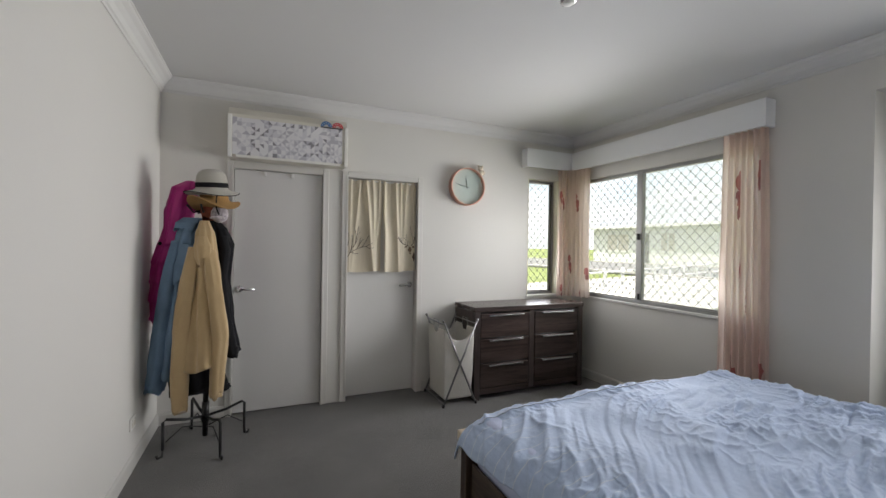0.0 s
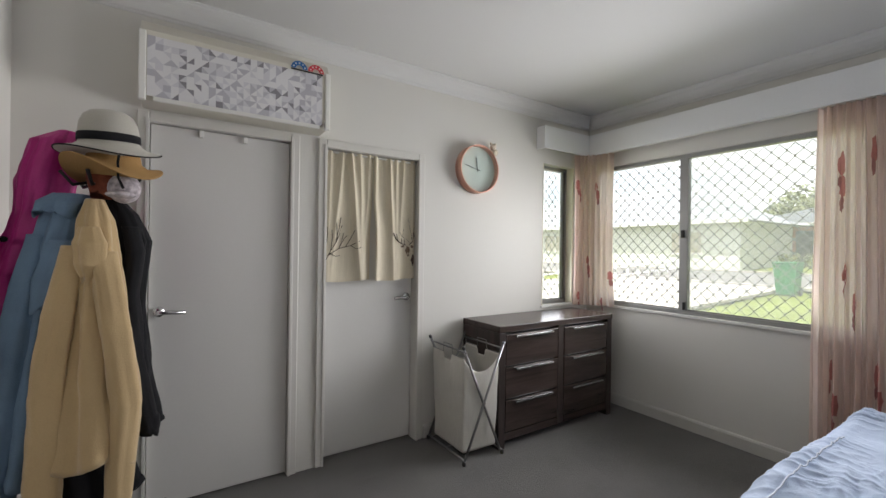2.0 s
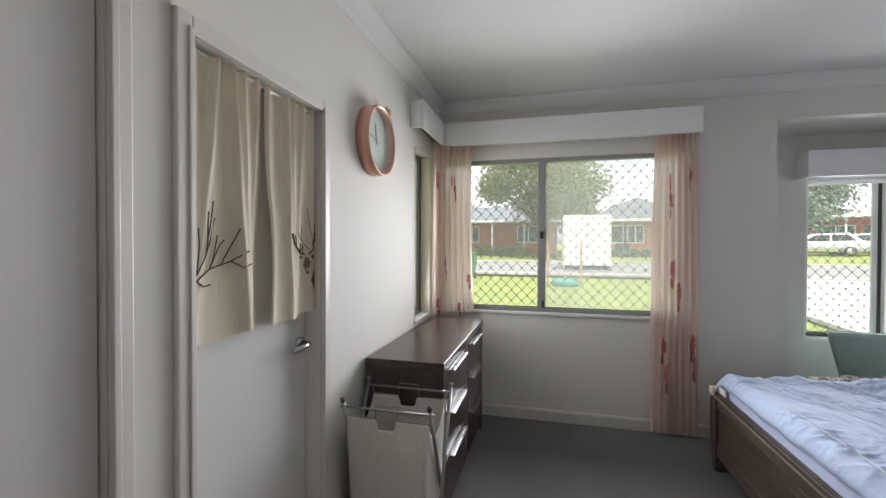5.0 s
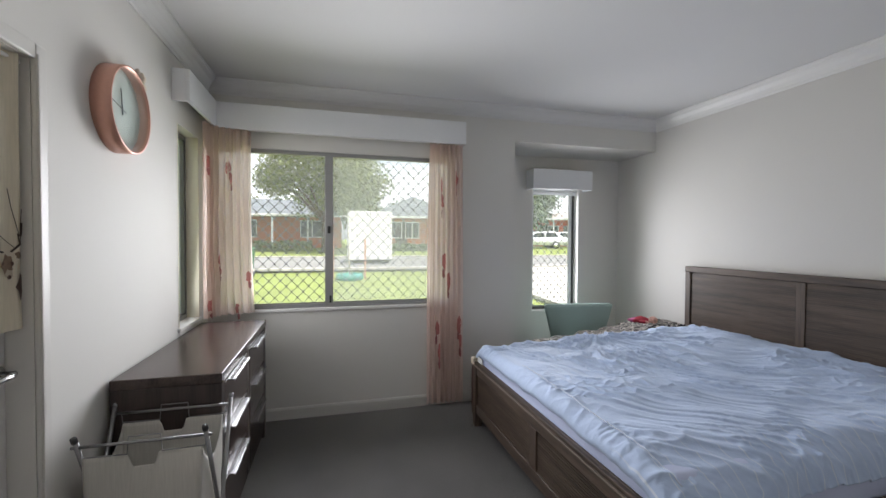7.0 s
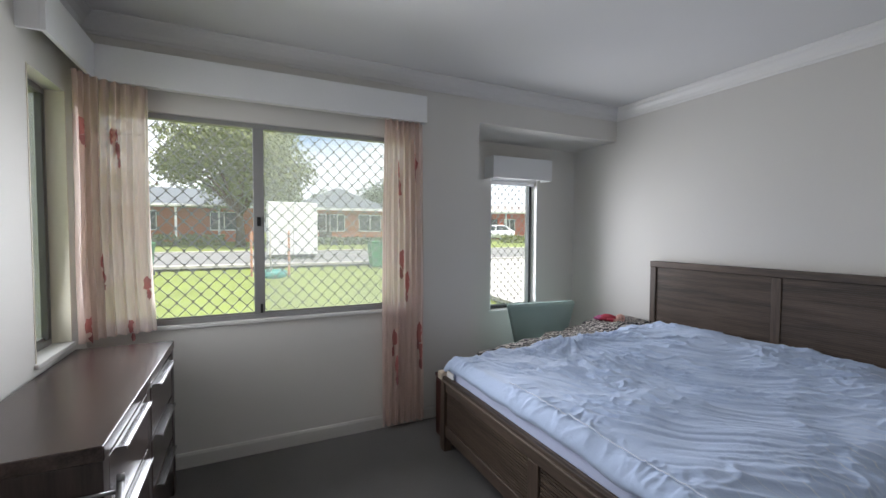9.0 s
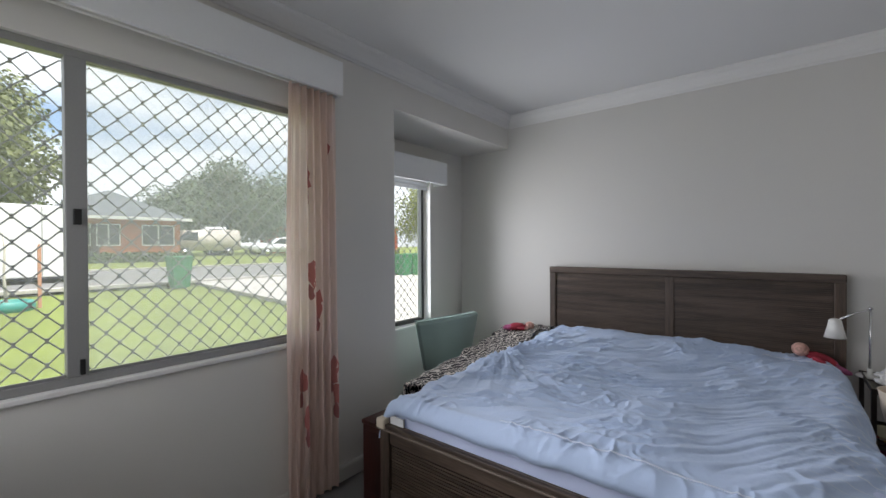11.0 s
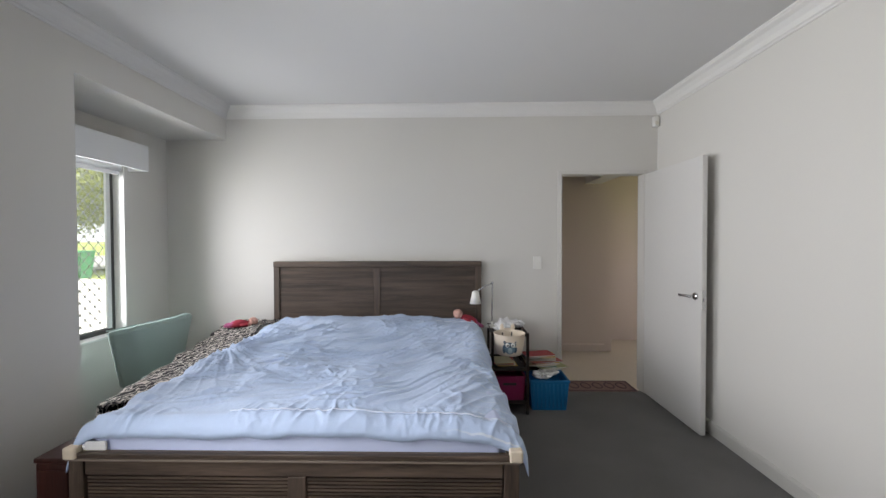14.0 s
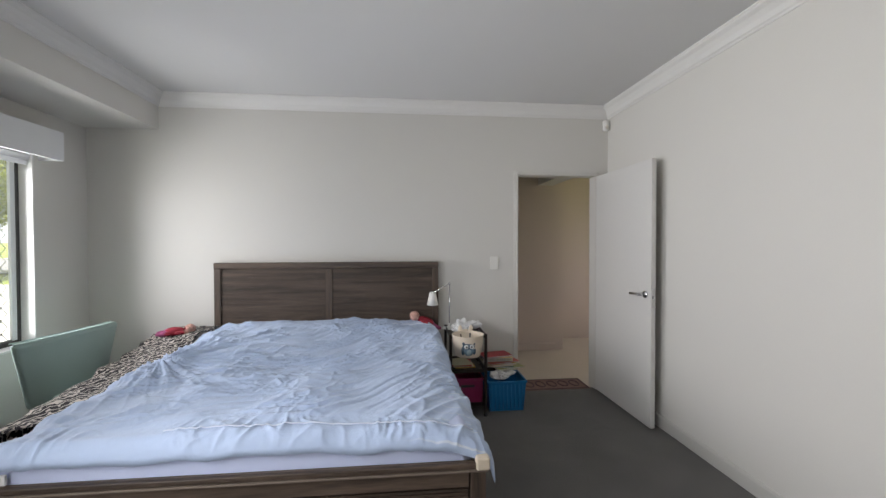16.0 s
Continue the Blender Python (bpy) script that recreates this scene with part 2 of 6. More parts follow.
def tube(points, radius, sides=10, bm=None, radii=None, closed=False):
    """A round bar along points."""
    out = bm or bmesh.new()
    pts = [Vector(p) for p in points]
    rings = []
    for i, p in enumerate(pts):
        a, b = pts[max(i - 1, 0)], pts[min(i + 1, len(pts) - 1)]
        if closed:
            a, b = pts[i - 1], pts[(i + 1) % len(pts)]
        d = (b - a).normalized()
        u = d.cross(Vector((0.13, 0.21, 1)) if abs(d.z) < 0.95 else Vector((1, 0.1, 0))).normalized()
        v = d.cross(u)
        r = radii[i] if radii else radius
        rings.append([out.verts.new(p + r * (math.cos(k * math.tau / sides) * u + math.sin(k * math.tau / sides) * v)) for k in range(sides)])
    n = len(rings)
    for i in range(n if closed else n - 1):
        a, b = rings[i], rings[(i + 1) % n]
        for k in range(sides):
            out.faces.new((a[k], a[(k + 1) % sides], b[(k + 1) % sides], b[k]))
    if not closed:
        out.faces.new(rings[0][::-1])
        out.faces.new(rings[-1])
    return out


def lathe(profile, centre=(0, 0, 0), sides=32, bm=None, cap=True):
    """Turned round z: rows of radius, height."""
    out = bm or bmesh.new()
    c = Vector(centre)
    rings = [[out.verts.new(c + Vector((r * math.cos(k * math.tau / sides), r * math.sin(k * math.tau / sides), z))) for k in range(sides)] for r, z in profile]
    for a, b in zip(rings, rings[1:]):
        for k in range(sides):
            out.faces.new((a[k], a[(k + 1) % sides], b[(k + 1) % sides], b[k]))
    if cap:
        out.faces.new(rings[0][::-1])
        out.faces.new(rings[-1])
    return out


def sheet(nu, nv, at, thick=0.0, soft=False):
    """A surface at(u, v), u and v from 0 to 1, with a thickness along its normals; soft: for rumpled cloth, never more than that thickness."""
    bm = bmesh.new()
    g = [[bm.verts.new(at(i / nu, j / nv)) for j in range(nv + 1)] for i in range(nu + 1)]
    for i in range(nu):
        for j in range(nv):
            bm.faces.new((g[i][j], g[i + 1][j], g[i + 1][j + 1], g[i][j + 1]))
    if thick:
        bm.normal_update()
    if thick and soft:
        h = [[bm.verts.new(v.co + v.normal * thick) for v in row] for row in g]
        for i in range(nu):
            for j in range(nv):
                bm.faces.new((h[i][j], h[i][j + 1], h[i + 1][j + 1], h[i + 1][j]))
        rim = [(i, 0) for i in range(nu)] + [(nu, j) for j in range(nv)] + [(i, nv) for i in range(nu, 0, -1)] + [(0, j) for j in range(nv, 0, -1)]
        for (a, b), (c, d) in zip(rim, rim[1:] + rim[:1]):
            bm.faces.new((g[c][d], g[a][b], h[a][b], h[c][d]))
    elif thick:
        bmesh.ops.solidify(bm, geom=bm.faces[:], thickness=thick)
    return bm


def extrude_profile(profile, p0, p1, across, bm=None, m0=0.0, m1=0.0):
    """A moulding: rows (out, up) of a closed outline swept from p0 to p1; across is the way out of the wall. m0, m1: mitre per metre of out."""
    out = bm or bmesh.new()
    a, b, ac = Vector(p0), Vector(p1), Vector(across)
    d = (b - a).normalized()
    ra = [out.verts.new(a + ac * o + Vector((0, 0, u)) + d * (m0 * o)) for o, u in profile]
    rb = [out.verts.new(b + ac * o + Vector((0, 0, u)) - d * (m1 * o)) for o, u in profile]
    n = len(profile)
    for k in range(n):
        out.faces.new((ra[k], ra[(k + 1) % n], rb[(k + 1) % n], rb[k]))
    out.faces.new(ra[::-1])
    out.faces.new(rb)
    bmesh.ops.recalc_face_normals(out, faces=out.faces[:])
    return out


# ---- structure ----
structure("floor", box(W - T, RX + 0.3, S - 0.04, N + T, -0.2, 0.0), CARPET, "dark grey brown wall-to-wall carpet")
structure("ceiling", box(W - T, RX + 0.3, S - T, N + T + 0.3, CEIL, CEIL + 0.1), CEILP, "flat white painted ceiling")
# north wall, two door openings and the corner window
D1, D2 = (0.155, 0.865), (1.085, 1.765)
NWX, NWE = 3.065, 3.482        # jambs of the narrow north window
structure("wall_north", boxes(
    (W - T, D1[0], N, N + T, 0, CEIL), (D1[1], D2[0], N, N + T, 0, CEIL), (D1[0], D1[1], N, N + T, DOOR_H, CEIL), (D2[0], D2[1], N, N + T, DOOR_H, CEIL),
    (D2[1], NWX, N, N + T, 0, CEIL), (NWX, NWE, N, N + T, 0, SILL), (NWX, NWE, N, N + T, HEAD, CEIL), (NWE, E + T, N, N + T, 0, CEIL)), WALL, "off-white painted plaster wall")
structure("wall_west", boxes((W - T, W, S, N, 0, CEIL)), WALL, "off-white painted plaster wall")
structure("wall_east", boxes(
    (E, E + T, 2.16, N - 0.035, 0, SILL), (E, E + T, 2.16, N - 0.035, HEAD, CEIL), (E, E + T, RY, 2.16, 0, CEIL), (E, E + T, N - 0.035, N, 0, CEIL)), WALL, "off-white painted plaster wall below the wide window")
W2 = (0.492, 1.085, 0.69, 2.08)
structure("wall_alcove", boxes(
    (RX, RX + T, S, W2[0], 0, RZ), (RX, RX + T, W2[1], RY + T, 0, RZ), (RX, RX + T, W2[0], W2[1], 0, W2[2]), (RX, RX + T, W2[0], W2[1], W2[3], RZ)), WALL, "off-white painted alcove wall")
structure("wall_alcove_cheek", boxes((E + T, RX, RY, RY + T, 0, RZ)), WALL, "off-white painted alcove cheek")
structure("bulkhead", boxes((E, RX + T, S, RY, RZ, CEIL), (E + T, RX + T, RY, RY + T, RZ, CEIL)), WALL, "lowered plaster bulkhead over the alcove")
SD = (-0.235, 0.53)
structure("wall_south", boxes((W - T, SD[0], S - T, S, 0, CEIL), (SD[1], RX + T, S - T, S, 0, CEIL), (SD[0], SD[1], S - T, S, DOOR_H, CEIL)), WALL, "off-white painted plaster wall behind the bed")

CORN = [(0, 0), (0, -0.105), (0.008, -0.105), (0.012, -0.095), (0.022, -0.088), (0.034, -0.062), (0.056, -0.036), (0.078, -0.022), (0.084, -0.012), (0.09, -0.010), (0.09, 0)]
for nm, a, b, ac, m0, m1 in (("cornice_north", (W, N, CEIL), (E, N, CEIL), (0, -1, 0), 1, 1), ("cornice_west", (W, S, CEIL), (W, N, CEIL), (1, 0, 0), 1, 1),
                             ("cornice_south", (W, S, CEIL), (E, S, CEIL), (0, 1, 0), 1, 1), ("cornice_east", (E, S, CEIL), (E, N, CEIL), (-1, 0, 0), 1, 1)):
    # west and south runs have a lighter colour than north and east
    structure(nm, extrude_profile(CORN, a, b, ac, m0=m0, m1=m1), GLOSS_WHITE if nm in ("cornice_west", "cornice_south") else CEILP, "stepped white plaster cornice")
SK = [(0, 0), (0.014, 0), (0.014, 0.078), (0.008, 0.092), (0, 0.096)]
for nm, a, b, ac in (("baseboard", (D2[1] + 0.07, N, 0), (E, N, 0), (0, -1, 0)), ("baseboard", (W, S + 0.02, 0), (W, N, 0), (1, 0, 0)), ("baseboard", (E, RY, 0), (E, N, 0), (-1, 0, 0)),
                     ("baseboard", (SD[1] + 0.05, S, 0), (RX, S, 0), (0, 1, 0)), ("baseboard", (W, N, 0), (D1[0] - 0.055, N, 0), (0, -1, 0)), ("baseboard", (RX, S, 0), (RX, RY, 0), (-1, 0, 0))):
    structure(nm, extrude_profile(SK, a, b, ac), SKIRT, "painted skirting board")


# ---- doors ----
def lever(parent, x, y, z, side, out):
    """A steel rose and a lever that points along side."""
    rose = part("rose", tube([(x, y, z), (x, y + out * 0.012, z)], 0.027, 20), CHROME, parent, "round steel rose", True)
    part("lever", tube([(x, y + out * 0.012, z), (x, y + out * 0.05, z), (x + side * 0.02, y + out * 0.056, z), (x + side * 0.12, y + out * 0.056, z - 0.004)], 0.011, 10), CHROME, parent, "brushed steel lever handle", True)
    return rose


def architrave(name, x0, x1, top, wall_y, out, width=0.052, sill=0.0):
    """Frame round an opening in a wall across y: two legs and a head with a stepped face."""
    f = new(name)
    tagged(f, "painted timber door frame with stepped architrave", kind="structure")
    prof = 0.018
    for a, b in ((x0 - width, x0), (x1, x1 + width)):
        y0, y1 = sorted((wall_y + out * 0.0005, wall_y + out * prof))
        part("architrave_leg", box(a, b, y0, y1, 0.001, top + width, 0.005), FRAME_PAINT, f)
        inner = (b - 0.016, b + 0.002) if b == x0 else (a - 0.002, a + 0.016)
        y0, y1 = sorted((wall_y + out * prof, wall_y + out * (prof + 0.007)))
        part("bead", box(*inner, y0, y1, 0.001, top + 0.016, 0.003), FRAME_PAINT, f)
    y0, y1 = sorted((wall_y + out * 0.0005, wall_y + out * prof))
    part("architrave_head", box(x0, x1, y0, y1, top, top + width, 0.005), FRAME_PAINT, f)
    return f


def door_leaf(name, x0, x1, y0, y1, handle_x, side, out, label):
    d = new(name)
    tagged(d, label, "door", kind="structure")
    part("leaf", box(x0 + 0.004, x1 - 0.004, y0, y1, 0.012, DOOR_H - 0.004, 0.003), DOOR_PAINT, d)
    lever(d, handle_x, y0 if out < 0 else y1, 1.05, side, out)
    return d


architrave("door_frame_1", *D1, DOOR_H, N, -1)
architrave("door_frame_2", *D2, DOOR_H, N, -1)
d1 = door_leaf("door_1", *D1, N + 0.02, N + 0.058, D1[0] + 0.05, 1, -1, "closed flush door painted off-white with steel lever")
for hx in (0.38, 0.60):
    part("hook", box(hx, hx + 0.022, N + 0.004, N + 0.0195, 2.005, 2.044, 0.003), GLOSS_WHITE, d1, "white over-door hook")
d2 = door_leaf("door_2", *D2, N + 0.075, N + 0.113, D2[1] - 0.048, -1, -1, "closed flush door painted off-white behind a short curtain")
structure("room_beyond", boxes((W - T, 2.0, N + T + 0.004, N + T + 0.06, 0, CEIL)), WALL, "plain wall closing the space behind the doors")

# south doorway, hall and the open leaf
architrave("door_frame_3", *SD, DOOR_H, S, 1, 0.035)
d3 = new("door_3")
tagged(d3, "open flush door painted off-white, against the wall", "door", kind="structure")
d3.matrix_world = pose(SD[0] - 0.036, S + 0.026, 0, 0, 0, 90.8)
part("leaf", box(0.0, 0.86, -0.038, 0.0, 0.012, DOOR_H - 0.004, 0.003), DOOR_PAINT, d3)
part("rose", tube([(0.795, -0.038, 1.02), (0.795, -0.050, 1.02)], 0.027, 20), CHROME, d3, "round steel rose", True)
part("lever", tube([(0.795, -0.05, 1.02), (0.795, -0.088, 1.02), (0.775, -0.094, 1.02), (0.675, -0.094, 1.016)], 0.011, 10), CHROME, d3, "brushed steel lever handle", True)
part("latch_plate", box(0.8602, 0.862, -0.030, -0.008, 0.93, 1.07), CHROME, d3, "steel latch plate")
part("latch", box(0.862, 0.874, -0.025, -0.012, 0.99, 1.012, 0.003), CHROME, d3, "steel latch bolt")
HY = -1.47
structure("hall_floor", box(-2.4, 1.8, HY - 0.7, S - 0.041, -0.2, -0.006), TILE, "pale tiled hall floor")
# the gap in the west end is invented, out of view, for the fill lamp
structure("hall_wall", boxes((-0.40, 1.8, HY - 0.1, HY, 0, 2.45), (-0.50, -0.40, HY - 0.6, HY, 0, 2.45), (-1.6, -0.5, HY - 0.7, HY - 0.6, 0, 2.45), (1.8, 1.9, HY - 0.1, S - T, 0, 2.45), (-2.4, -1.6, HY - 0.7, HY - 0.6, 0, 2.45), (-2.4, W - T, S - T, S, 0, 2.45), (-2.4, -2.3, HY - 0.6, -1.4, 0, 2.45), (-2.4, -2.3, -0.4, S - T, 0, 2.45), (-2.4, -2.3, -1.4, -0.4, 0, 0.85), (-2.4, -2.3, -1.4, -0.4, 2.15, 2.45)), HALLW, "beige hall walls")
structure("hall_ceiling", boxes((-2.4, 1.9, HY - 0.7, S - T, 2.45, 2.52)), CEILP, "white hall ceiling")
structure("hall_beam", boxes((-0.36, -0.16, HY, S - T, 2.16, 2.45)), CEILP, "lowered white beam in the hall")
structure("hall_skirting", extrude_profile(SK, (-0.40, HY, 0), (1.8, HY, 0), (0, 1, 0)), HALLW, "painted skirting board")

# ---- windows ----
def mesh_screen(parent, u0, u1, z0, z1, put, pitch=0.088, wire=0.0029):
    """Diamond security mesh of flattened bars, with a knuckle at every crossing; put(u, v) gives the place of a point."""
    bm = bmesh.new()
    h = pitch * 1.06
    nu, nz = int((u1 - u0) / (pitch / 2)), int((z1 - z0) / (h / 2))
    du, dz = (u1 - u0) / nu, (z1 - z0) / nz
    for i in range(nu):
        for j in range(nz):
            a, b = ((i, j), (i + 1, j + 1)) if (i + j) % 2 == 0 else ((i, j + 1), (i + 1, j))
            tube([put(u0 + a[0] * du, z0 + a[1] * dz), put(u0 + b[0] * du, z0 + b[1] * dz)], wire, 4, bm)
            if (i + j) % 2 == 0 and 0 < i and 0 < j:
                p = Vector(put(u0 + i * du, z0 + j * dz))
                box(p.x - 0.0045, p.x + 0.0045, p.y - 0.0045, p.y + 0.0045, p.z - 0.010, p.z + 0.010, bm=bm)
    return tagged(part("security_mesh", bm, MESHC, parent, "grey diamond security mesh"), kind="stuff")


def window(name, u0, u1, z0, z1, plane, along, label, mullion=None, metal=None):
    """A sliding aluminium window in the plane x = plane (along 'y') or y = plane (along 'x')."""
    w = new(name)
    tagged(w, label, "window", kind="structure")
    fl = (lambda a, b, d0, d1, c, d: (plane + d0, plane + d1, a, b, c, d)) if along == "y" else (lambda a, b, d0, d1, c, d: (a, b, plane + d0, plane + d1, c, d))
    f, metal = 0.032, metal or ALU
    for a, b, c, d in ((u0, u1, z0, z0 + f), (u0, u1, z1 - f, z1), (u0, u0 + f, z0 + f, z1 - f), (u1 - f, u1, z0 + f, z1 - f)):
        part("frame_bar", box(*fl(a, b, 0, 0.06, c, d), 0.003), metal, w)
    part("track", box(*fl(u0 + f, u1 - f, 0.012, 0.020, z0 + f, z0 + f + 0.012)), ALU, w)
    cells = [(u0 + f, u1 - f)]
    if mullion:
        part("meeting_stile", box(*fl(mullion - 0.033, mullion + 0.033, -0.004, 0.045, z0 + f, z1 - f), 0.003), ALU, w, "grey sliding sash stile")
        part("sash_lock", box(*fl(mullion - 0.012, mullion + 0.012, -0.024, -0.004, z0 + 0.62, z0 + 0.68), 0.003), BLACK, w, "black sash lock")
        part("sash_catch", box(*fl(mullion - 0.02, mullion - 0.004, -0.02, -0.004, z0 + 0.04, z0 + 0.10), 0.003), BLACK, w, "black sash catch")
        cells = [(u0 + f, mullion - 0.033), (mullion + 0.033, u1 - f)]
    for k, (a, b) in enumerate(cells):
        g = part("pane", box(*fl(a, b, 0.026 + 0.012 * k, 0.030 + 0.012 * k, z0 + f, z1 - f)), HAZED if k == 0 and mullion else GLASS, w, "dusty glass pane" if k == 0 and mullion else "clear glass pane")
        g.visible_shadow = False
    mesh_screen(w, u0 + f, u1 - f, z0 + f, z1 - f, (lambda u, v: (plane + 0.075, u, v)) if along == "y" else (lambda u, v: (u, plane + 0.075, v)))
    return w


window("window_1", 2.16, N - 0.035, SILL, HEAD, E + 0.025, "y", "wide grey aluminium sliding window with security mesh", 3.24)
window("window_2", NWX, NWE, SILL, HEAD, N + 0.078, "x", "narrow grey aluminium window with security mesh")
part("sash_stile", box(NWE - 0.062, NWE - 0.033, N + 0.072, N + 0.10, SILL + 0.033, HEAD - 0.033, 0.003), BRONZE, bpy.data.objects["window_2"], "dark sash stile")
window("window_3", W2[0], W2[1], W2[2], W2[3], RX + 0.092, "y", "tall narrow alcove window with security mesh", None, BRONZE)
for a, b in ((NWX + 0.0005, NWX + 0.010), (NWE - 0.010, NWE - 0.0005)):
    structure("trim", box(a, b, N - 0.002, N + 0.077, SILL + 0.003, HEAD - 0.001), CREAM_TRIM, "cream painted window reveal lining")
structure("window_sill", box(E - 0.018, E + 0.0245, 2.14, N - 0.037, SILL - 0.02, SILL + 0.002, 0.004), GLOSS_WHITE, "white painted window sill")
structure("window_sill", box(NWX - 0.012, NWE + 0.012, N - 0.016, N + 0.077, SILL - 0.02, SILL + 0.002, 0.004), GLOSS_WHITE, "white painted window sill")
structure("window_sill", box(RX - 0.012, RX + 0.091, W2[0] - 0.01, W2[1] + 0.01, W2[2] - 0.015, W2[2] + 0.003, 0.004), GLOSS_WHITE, "white painted window sill")
w3 = bpy.data.objects["window_3"]
for a, b in ((W2[0] + 0.0325, W2[0] + 0.070), (W2[1] - 0.070, W2[1] - 0.0325)):
    part("sash_stile", box(RX + 0.098, RX + 0.118, a, b, W2[2] + 0.033, W2[3] - 0.033, 0.002), PELMET, w3, "pale sash stile")
blind = thing("roller_blind", "white roller blind rolled up under the pelmet", "blind")
part("roll", tube([(RX + 0.03, W2[0] + 0.02, 2.045), (RX + 0.03, W2[1] - 0.02, 2.045)], 0.025, 16), PELMET, blind, "", True)
part("bottom_bar", box(RX + 0.024, RX + 0.036, W2[0] + 0.02, W2[1] - 0.02, 1.985, 2.02, 0.004), PELMET, blind)
for a, b in ((W2[0] + 0.0005, W2[0] + 0.012), (W2[1] - 0.012, W2[1] - 0.0005)):
    structure("trim", box(RX - 0.002, RX + 0.091, a, b, W2[2] + 0.004, W2[3] - 0.001), GLOSS_WHITE, "white window reveal lining")


def pelmet(name, segs, label):
    p = thing(name, label, "pelmet")
    for s in segs:
        part("board", box(*s, 0.002), PELMET, p)
    return p


pelmet("window_pelmet", [(3.585, 3.605, 2.08, 4.052, 2.312, 2.508), (3.605, E, 2.08, 2.10, 2.312, 2.508), (3.605, E, 2.10, N, 2.488, 2.508), (2.98, 3.605, 4.052, 4.072, 2.312, 2.508),
                         (2.98, 3.0, 4.072, N, 2.312, 2.508), (3.0, 3.605, 4.072, N, 2.488, 2.508)], "white boxed pelmet round the corner window")
pelmet("alcove_pelmet", [(4.112, 4.13, 0.437, 1.155, 2.028, 2.240), (4.13, RX, 0.437, 0.455, 2.028, 2.240), (4.13, RX, 1.137, 1.155, 2.028, 2.240), (4.13, RX, 0.455, 1.137, 2.222, 2.240)], "small white boxed pelmet over the alcove window")


# ---- bed ----
BX0, BX1, BY1 = 1.268, 3.243, 2.128
bed = thing("double_bed", "dark brown wooden king bed with ribbed panels", "bed")
part("headboard", boxes((1.284, 3.229, S + 0.016, 0.040, 0.3, 1.190)), BED_X, bed)
for a, b in ((1.284, 1.340), (3.173, 3.229)):
    part("headboard_post", box(a, b, S + 0.0145, 0.056, 0.0, 1.192, 0.004), BED_Z, bed)
part("headboard_cap", box(1.282, 3.231, S + 0.0145, 0.060, 1.1925, 1.245, 0.006), BED_X, bed)
part("centre_stile", box(2.228, 2.288, 0.0405, 0.050, 0.45, 1.190, 0.003), BED_Z, bed)
for a, b in ((1.344, 2.224), (2.292, 3.169)):
    bm = bmesh.new()
    z = 0.47
    while z < 1.175:
        box(a, b, 0.0405, 0.0455, z, z + 0.009, bm=bm)
        z += 0.0125
    tagged(part("ribbed_panel", bm, BED_X, bed, "fine horizontal ribs"), kind="stuff")
part("foot_cap", box(BX0, BX1, BY1 - 0.038, BY1, 0.492, 0.514, 0.004), BED_X, bed)
part("foot_rail", box(BX0 + 0.072, BX1 - 0.072, BY1 - 0.05, BY1 - 0.008, 0.415, 0.491, 0.004), BED_X, bed)
# paler wood: wear, and the edge highlight put into the colour
EDGE_X = wood("worn_lit_edge", (0.11, 0.085, 0.067), (0.22, 0.175, 0.14), 0, 0.5)
part("foot_ledge", box(BX0 - 0.002, BX1 + 0.002, BY1 - 0.05, BY1 + 0.007, 0.482, 0.4905, 0.002), EDGE_X, bed, "ledge under the cap, worn, its highlight painted lighter")
part("foot_bottom_rail", box(BX0 + 0.072, BX1 - 0.072, BY1 - 0.05, BY1 - 0.008, 0.105, 0.180, 0.004), BED_X, bed)
# darker than the ribs: shade of the grooves painted into the board
part("foot_panel", box(BX0 + 0.072, BX1 - 0.072, BY1 - 0.040, BY1 - 0.028, 0.181, 0.414), BROWN_X, bed, "backing board, groove shade put in as darker wood")
part("foot_stile", box(2.195, 2.275, BY1 - 0.05, BY1 - 0.008, 0.181, 0.414, 0.004), BED_Z, bed)
for a, b in ((BX0 + 0.075, 2.192), (2.278, BX1 - 0.075)):
    bm = bmesh.new()
    z = 0.186
    while z < 0.405:
        box(a, b, BY1 - 0.0279, BY1 - 0.017, z, z + 0.0095, bm=bm)
        z += 0.0160
    tagged(part("ribbed_panel", bm, BED_X, bed, "fine horizontal ribs"), kind="stuff")
for a in (BX0, BX1 - 0.07):
    part("leg", box(a + 0.003, a + 0.067, BY1 - 0.06, BY1 - 0.003, 0.0, 0.4915, 0.004), BED_Z, bed)
for a, b in ((BX0 + 0.032, BX0 + 0.045), (BX1 - 0.045, BX1 - 0.012)):
    part("side_rail", box(a, b, 0.07, BY1 - 0.063, 0.18, 0.40, 0.004), BED_Y, bed)
GUARD = material("cream_foam", (0.64, 0.55, 0.43), 0.7, vary=0.05)
for a, b in ((BX0 - 0.012, BX0 + 0.045), (BX1 - 0.045, BX1 + 0.012)):
    gd = part("corner_guard", boxes((a, b, BY1 - 0.034, BY1 + 0.012, 0.489, 0.541), bevel=0.008), GUARD, bed, "cream foam corner guard")
# thin strip added to draw the fainter highlight on the cap
part("cap_highlight", box(BX0 + 0.05, BX1 - 0.05, BY1 - 0.024, BY1 - 0.020, 0.5142, 0.5158), EDGE_X, bed, "thin line along the cap, worn, its highlight painted lighter")
part("foam_strip", box(BX1 - 0.155, BX1 - 0.06, BY1 - 0.034, BY1 - 0.022, 0.5162, 0.556, 0.003), material("white_foam", (0.76, 0.76, 0.76), 0.6, vary=0.03), bed, "white foam strip at the corner")
